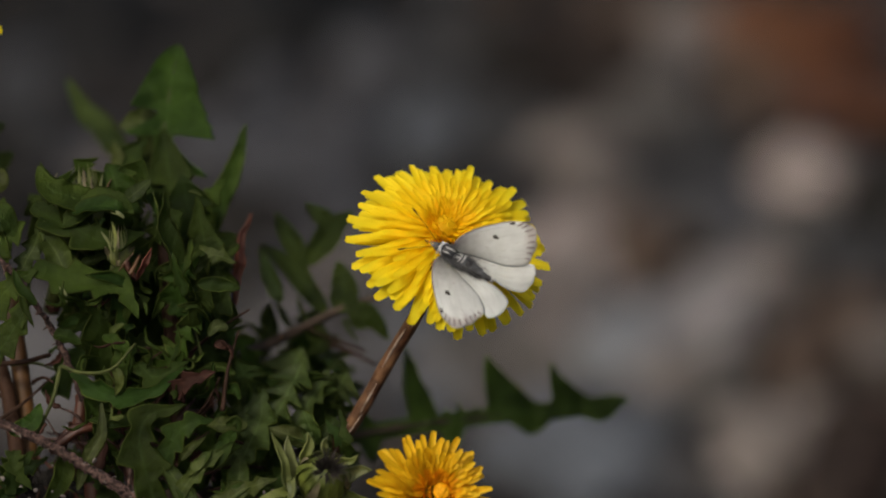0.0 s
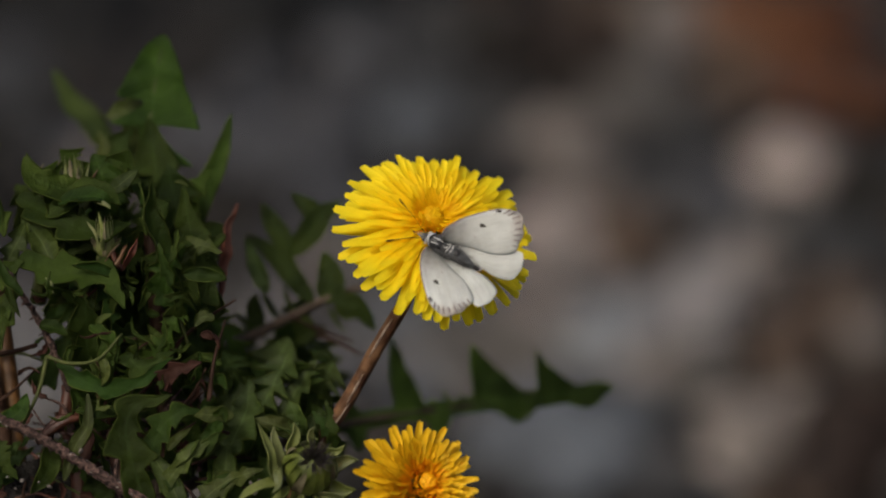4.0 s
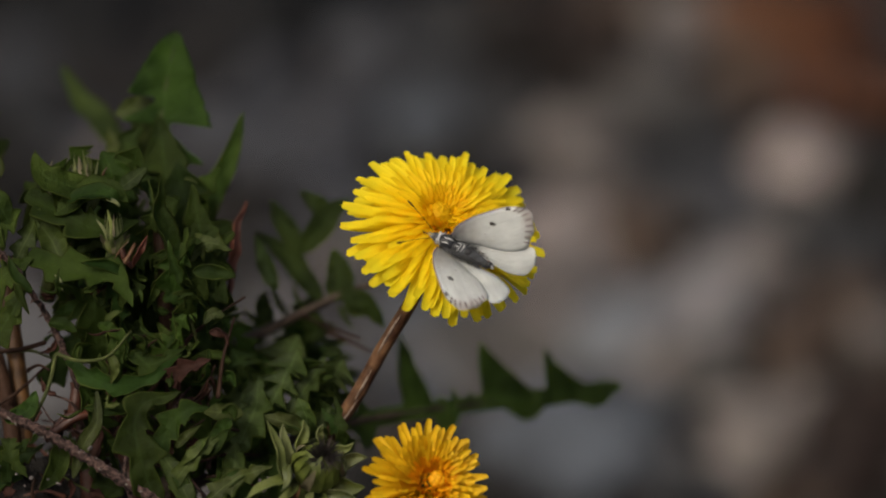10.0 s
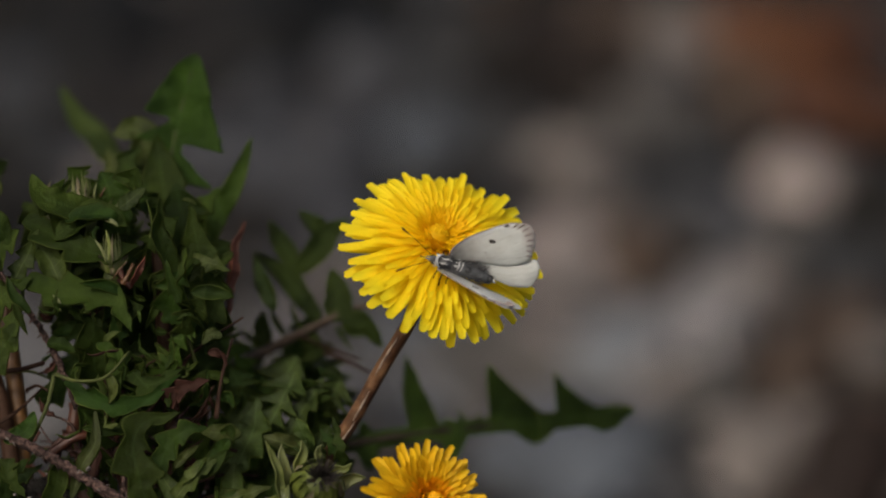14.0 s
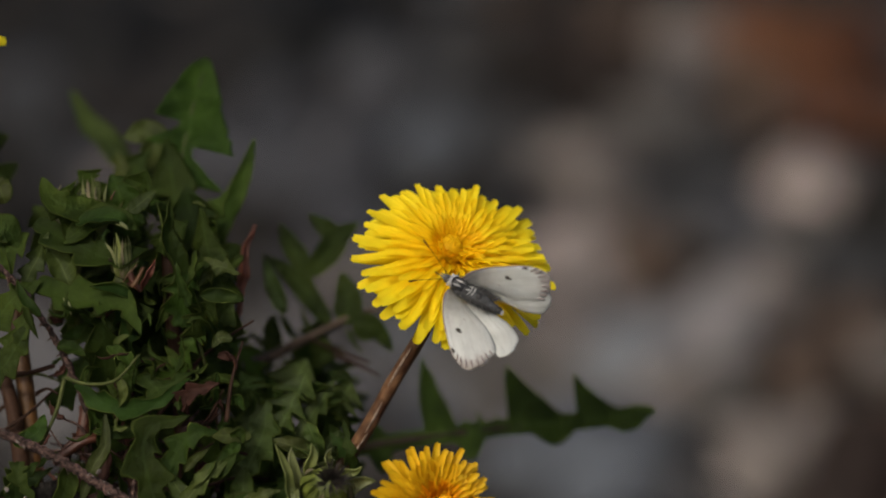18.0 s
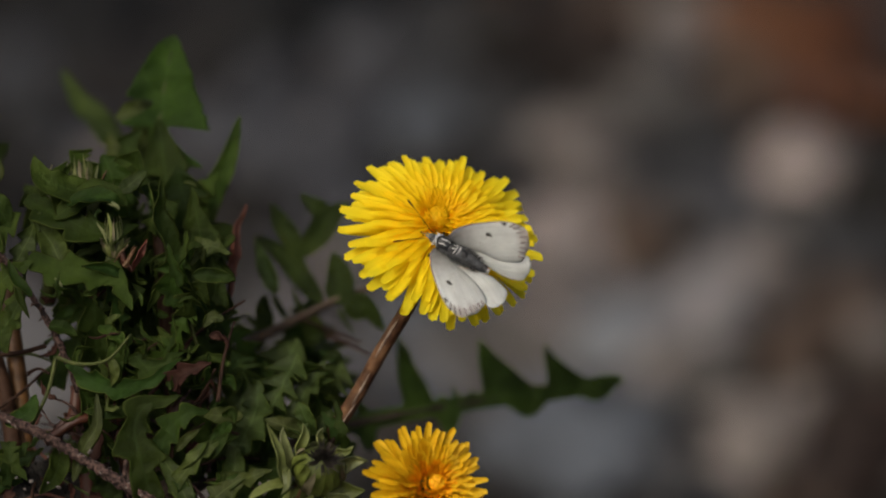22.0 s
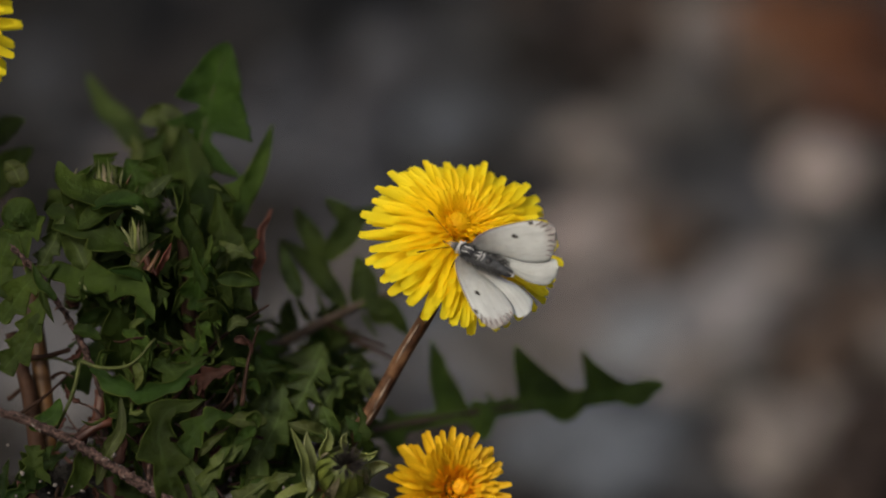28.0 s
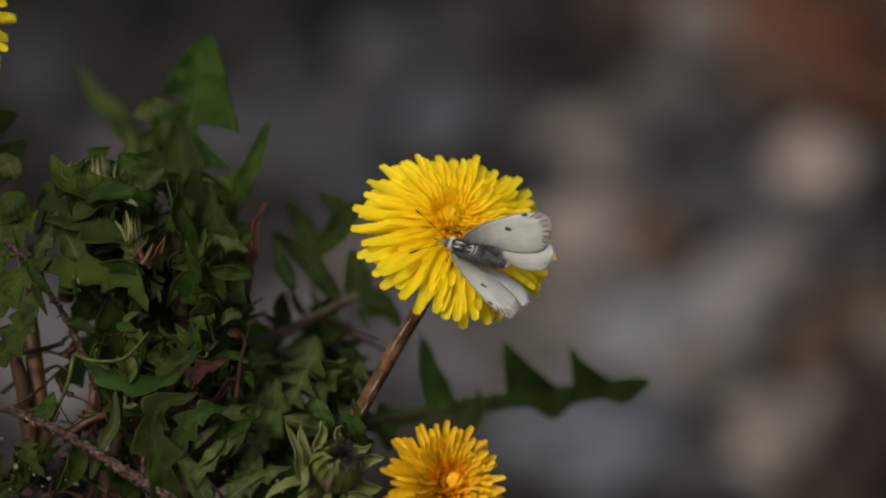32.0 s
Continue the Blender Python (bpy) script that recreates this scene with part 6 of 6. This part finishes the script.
    for ob, hind in ((left_fore, False), (left_hind, True)):
        walk(ob, [(t, wing_pose("left", a, b, c, hind)) for t, a, b, c in (
            (0, -18, -41, -72), (0.5, -19, -44, -72), (1, -18, -43, -72), (1.5, -19, -42, -72), (2, -17, -42, -73), (2.5, -20, -42, -72), (3, -18, -43, -72), (3.5, -16, -42, -73),
            (5.5, -36, -47, -65), (6, -32, -46, -66), (6.5, -30, -46, -67), (7, -21, -43, -71), (7.5, -18, -41, -73), (8, -25, -44, -69), (8.5, -20, -40, -72), (9, -22, -41, -71),
            (9.5, -27, -44, -69), (10, -31, -46, -68), (10.5, -33, -47, -66), (11, -25, -45, -69), (11.5, -21, -39, -72), (12, -19, -36, -74), (12.5, -28, -44, -68), (13, -47, -49, -59),
            (13.5, -33, -45, -67), (14, -82, -33, -37), (14.5, -54, -41, -48), (16.5, -26, -45, -69), (17, -24, -35, -70), (17.5, -22, -35, -70), (18, -18, -31, -72), (19, -26, -38, -69), (20, -33, -40, -63), (20.5, -32, -42, -65), (21, -31, -39, -64),
            (21.5, -30, -39, -65), (22, -31, -40, -64), (22.5, -29, -38, -66), (23, -34, -42, -63), (23.5, -31, -41, -64), (24, -30, -43, -64), (24.5, -30, -39, -65), (25, -37, -42, -62),
            (25.5, -21, -33, -68), (27.5, -46, -41, -58), (28, -37, -33, -64), (28.5, -34, -33, -65), (29, -33, -38, -64), (29.5, -35, -30, -65), (30, -37, -33, -62), (30.5, -75, -28, -45),
            (31, -82, -26, -36), (31.5, -69, -18, -51), (32, -59, -21, -54),
        )])
    # leaves that sway about their feet: sideways, nodding and swinging, in degrees
    def swayed(rest, a, b, s):
        return rest @ Matrix.Rotation(radians(a), 4, "Z") @ Matrix.Rotation(radians(b), 4, "X") @ Matrix.Rotation(radians(s), 4, "Y")
    rest = top_leaf.matrix_basis.copy()
    walk(top_leaf, [(t, swayed(rest, a, b, s)) for t, a, b, s in (
        (0, 2.1, 0, 0), (0.5, 2.1, 0, 0), (1, 1.9, 0, 0), (1.5, 1.9, 0, 0), (2, 2.1, 0, 0), (2.5, 2.3, 0, 0),
        (3, 1.9, 0, 0), (3.5, 2.1, 0, 0), (5.5, 2.3, 0, 0), (6, 2.4, 0, 0), (6.5, 2.5, 0, 0), (7, 2.6, 0, 0),
        (7.5, 2.8, 0, 0), (8, 2.1, 0, 0), (8.5, 2.3, 0, 0), (9, 1.9, 0, 0), (9.5, 1.9, 0, 0), (10, 1.6, 0, 0),
        (10.5, 1.9, 0, 0), (11, 0.9, 0, 0), (11.5, 1.2, 0, 0), (12, 0.8, 0, 0), (12.5, 1.2, 0, 0), (13, 0, 0, 0),
        (13.5, -1.4, 0, 2.4), (14, -4.2, 0, 7.3), (14.5, -4.2, 0, 7.3), (16.5, 0.9, 0, 0), (17, -0.2, 0, 0.3), (17.5, -0.2, 0, 0.3),
        (18, -4.3, 0, 7.5), (18.5, -5.3, 0, 9.2), (19, -4, 0, 7), (19.5, 0, 0, 0), (20, -2.2, 0, 3.8), (20.5, -0.6, 0, 1.1),
        (21, 0.9, 0, 0), (21.5, 1.9, 0, 0), (22, 2.1, 0, 0), (22.5, 1.6, 0, 0), (23, 1.9, 0, 0), (23.5, 2.3, 0, 0),
        (24, 3, 0, 0), (24.5, 2.6, 0, 0), (25, 0.6, 0, 0), (25.5, 2.5, 0, 0), (27.5, -0.5, 0, 0.9), (28, -5.8, 0, 10.1),
        (28.5, -1, 0, 1.8), (29, -1.7, 0, 3), (29.5, -6.4, 0, 11.2), (30, -6.7, 0, 11.6), (30.5, -8.2, 0, 14.2), (31, -7.3, 0, 12.7),
        (31.5, -6.7, 0, 11.8), (32, -2.4, 0, 4.1),
    )])
    rest = tip_leaf.matrix_basis.copy()
    walk(tip_leaf, [(t, swayed(rest, a, b, s)) for t, a, b, s in (
        (0, 0.9, 0.7, 0), (0.5, 0.6, -0, 0), (1, 0.6, 0.5, 0), (1.5, 0.4, 0.7, 0), (2, 0.9, 0.3, 0), (2.5, 0.9, -0, 0),
        (3, 0.3, 0.3, 0), (3.5, 0.9, 0.3, 0), (5.5, 1.5, 0.3, 0), (6, 1.3, 0.7, 0), (6.5, 1.5, -0, 0), (7, 1.8, 0.3, 0),
        (7.5, 2.4, 0.7, 0), (8, 1.8, 0.7, 0), (8.5, 1.5, 0.5, 0), (9, 0.3, -0, 0), (9.5, 0.6, -0, 0), (10, 0.3, 0.3, 0),
        (10.5, 0.1, -0, 0), (11, 0.6, -0, 0), (11.5, 0.6, -0, 0), (12, 0.4, -0.6, 0), (12.5, 0.9, 0.3, 0), (13, -0, -0, 0),
        (13.5, -2.4, -1.1, 0), (14, -3.4, -2, 0), (14.5, -4, -2.6, 0), (16.5, 1.2, -0.9, 0), (17, 0.3, -1.1, 0), (17.5, 0.9, -1.3, 0),
        (18, -0.8, -1.7, 0), (18.5, -2.4, -2.4, 0), (19, -1.8, -2.9, 0), (19.5, 0.3, 0.5, 0), (20, -2, -2.4, 0), (20.5, -0.8, -2.4, 0),
        (21, -0.3, -1.1, 0), (21.5, 0.7, -0.2, 0), (22, 1.5, -0.9, 0), (22.5, 0.9, -0.6, 0), (23, 1.3, -0.2, 0), (23.5, 2.1, -0.4, 0),
        (24, 2.7, 0.3, 0), (24.5, 1.8, -0, 0), (25, 0.7, -1.6, 0), (25.5, 2.4, -0.8, 0), (27.5, 1.5, -1.4, 0), (28, -1.5, -3.4, 0),
        (28.5, -0.3, -2.4, 0), (29, 0.9, -2.2, 0), (29.5, -2.3, -3.6, 0), (30, -1.2, -2.6, 0), (30.5, -4.7, -3.6, 0), (31, -2.9, -3.3, 0),
        (31.5, -4.7, -3.9, 0), (32, -2.3, -3.3, 0),
    )])
    rest = frond.matrix_basis.copy()
    walk(frond, [(t, swayed(rest, a, b, s)) for t, a, b, s in (
        (0, -2.3, 0, 8.6), (0.5, -1.8, 0, 8.2), (1, -2, 0, 8.6), (1.5, -2.1, 0, 8.8), (2, -2.1, 0, 9.7), (2.5, -1.9, 0, 9),
        (3, -2, 0, 8.6), (3.5, -1.8, 0, 8.6), (5.5, -1.7, 0, 8.6), (6, -1.8, 0, 8.8), (6.5, -1.5, 0, 9), (7, -1.7, 0, 8.2),
        (7.5, -1.3, 0, 8.6), (8, -1.3, 0, 7.5), (8.5, -1.3, 0, 8.2), (9, -2.1, 0, 8.2), (9.5, -1.5, 0, 7.4), (10, -2, 0, 9),
        (10.5, -1.7, 0, 8), (11, -1.2, 0, 5.4), (11.5, -1, 0, 5.8), (12, -0.7, 0, 3.3), (12.5, -0.3, 0, 3.1), (13, 0, 0, -0.1),
        (13.5, -1.5, 0, 4), (14, -2.5, 0, 2.6), (14.5, -1, 0, -2.7), (16.5, 0.9, 0, 3.6), (17, -0.1, 0, 2.1), (17.5, 0.7, 0, 1),
        (18, -1.7, 0, -5.8), (18.5, -1, 0, -5.8), (19, 0, 0, -1.3), (19.5, 1.3, 0, 0.5), (20, -1, 0, 1.8), (20.5, -1, 0, 6.5),
        (21, -0.4, 0, 7), (21.5, 0.4, 0, 6.4), (22, -0, 0, 7.5), (22.5, -0.2, 0, 8.2), (23, -0.4, 0, 9.2), (23.5, 0.2, 0, 8.6),
        (24, -0.3, 0, 10.1), (24.5, -0.4, 0, 10.1), (25, -0, 0, 4.7), (25.5, 0.5, 0, 7), (27.5, 0.4, 0, 2.6), (28, -0, 0, -1.3),
        (28.5, 0.7, 0, 1.1), (29, 1, 0, 2.1), (29.5, -0.7, 0, -2.4), (30, -0.3, 0, -5.1), (30.5, -1.3, 0, -2.3), (31, 0.3, 0, -5.8),
        (31.5, -0.7, 0, -0.4), (32, -0.9, 0, 3.8),
    )])
    # leaves of the clump that the gusts press down, in millimetres
    for ob in (mid_leaf_a, mid_leaf_b, mid_leaf_c, mid_leaf_d):
        rest = ob.matrix_basis.copy()
        walk(ob, [(t, Matrix.Translation((u * MM, v * MM, 0)) @ rest) for t, u, v in (
            (0, 0, 0.1), (0.5, -0, -0.1), (1, 0, 0.1), (1.5, 0.1, 0.2), (2, -0.2, 0), (2.5, -0.1, 0), (3, -0.2, -0), (3.5, 0, 0.1),
        (5.5, -0.2, -0), (6, -0.1, 0.1), (6.5, 0, 0), (7, -0, -0.1), (7.5, -0.3, 0.1), (8, -0.3, 0.2), (8.5, -0.2, -0.1), (9, -0.2, -0.1),
        (9.5, -0.3, -0), (10, -0.2, -0), (10.5, -0.1, -0.2), (11, -0.2, -0.1), (11.5, -0.2, -0.2), (12, -0.1, -0.2), (12.5, -0, 0.1), (13, 0, -0),
        (13.5, -0.2, -0.3), (14, -0.2, -0.7), (14.5, -0, -0.6), (16.5, -0.2, -0.4), (17, -0.5, -0.3), (17.5, -0.3, -0.4), (18, -0.2, -0.8), (18.5, -0.3, -0.7),
        (19, -0.3, -1.2), (19.5, 0, 0.1), (20, -0.2, -0.5), (20.5, -0.2, -0.5), (21, -0.2, -0.1), (21.5, -0.2, -0.1), (22, -0.3, -0.1), (22.5, -0.3, 0.1),
        (23, -0.4, -0.1), (23.5, -0.3, -0.2), (24, -0.6, -0), (24.5, -0.5, -0.2), (25, -0.5, -0.5), (25.5, -0.8, -0.3), (27.5, -0.6, -0.7), (28, -0.6, -1.1),
        (28.5, -0.5, -0.8), (29, -0.5, -0.8), (29.5, -0.5, -1.2), (30, -0.5, -0.9), (30.5, -0.5, -1.6), (31, -0.9, -2), (31.5, -0.7, -1.5), (32, -0.7, -0.8),
        )])
    for ob in (edge_leaf_a, edge_leaf_b):
        rest = ob.matrix_basis.copy()
        walk(ob, [(t, Matrix.Translation((u * MM, v * MM, 0)) @ rest) for t, u, v in (
            (0, 0, 0.3), (0.5, -0, 0.1), (1, 0.2, 0.4), (1.5, 0.1, 0.3), (2, -0, 0.2), (2.5, 0, 0.2), (3, -0, 0.1), (3.5, 0.2, 0.3),
        (5.5, -0, -0), (6, -0.1, 0.1), (6.5, 0, 0.1), (7, -0, -0), (7.5, -0.3, -0), (8, -0.2, 0.2), (8.5, -0.1, 0.1), (9, -0.2, -0.2),
        (9.5, -0.1, -0), (10, -0.2, 0), (10.5, -0.1, -0.2), (11, -0.2, -0.2), (11.5, -0.2, -0.2), (12, -0.1, -0.2), (12.5, -0, -0), (13, 0, -0),
        (13.5, -0.3, -0.3), (14, -0.5, -1.2), (14.5, -0.5, -1.1), (16.5, -0.6, -0.7), (17, -0.5, -0.6), (17.5, -0.2, -0.4), (18, -0.5, -1.3), (18.5, -0.6, -1.5),
        (19, -0.6, -1.4), (19.5, -0, -0.2), (20, -0.2, -0.5), (20.5, -0.2, -0.4), (21, -0.2, -0.1), (21.5, -0.2, -0.1), (22, -0.3, -0.2), (22.5, -0.3, -0.2),
        (23, -0.4, -0.2), (23.5, -0.3, -0.1), (24, -0.5, -0.2), (24.5, -0.5, -0.3), (25, -0.5, -0.8), (25.5, -0.6, -0.8), (27.5, -0.9, -1.3), (28, -0.8, -1.9),
        (28.5, -0.6, -1.3), (29, -0.5, -1.1), (29.5, -0.8, -2), (30, -0.8, -1.8), (30.5, -0.8, -2.7), (31, -1.3, -3.2), (31.5, -0.8, -2), (32, -1, -1.5),
        )])


motions()
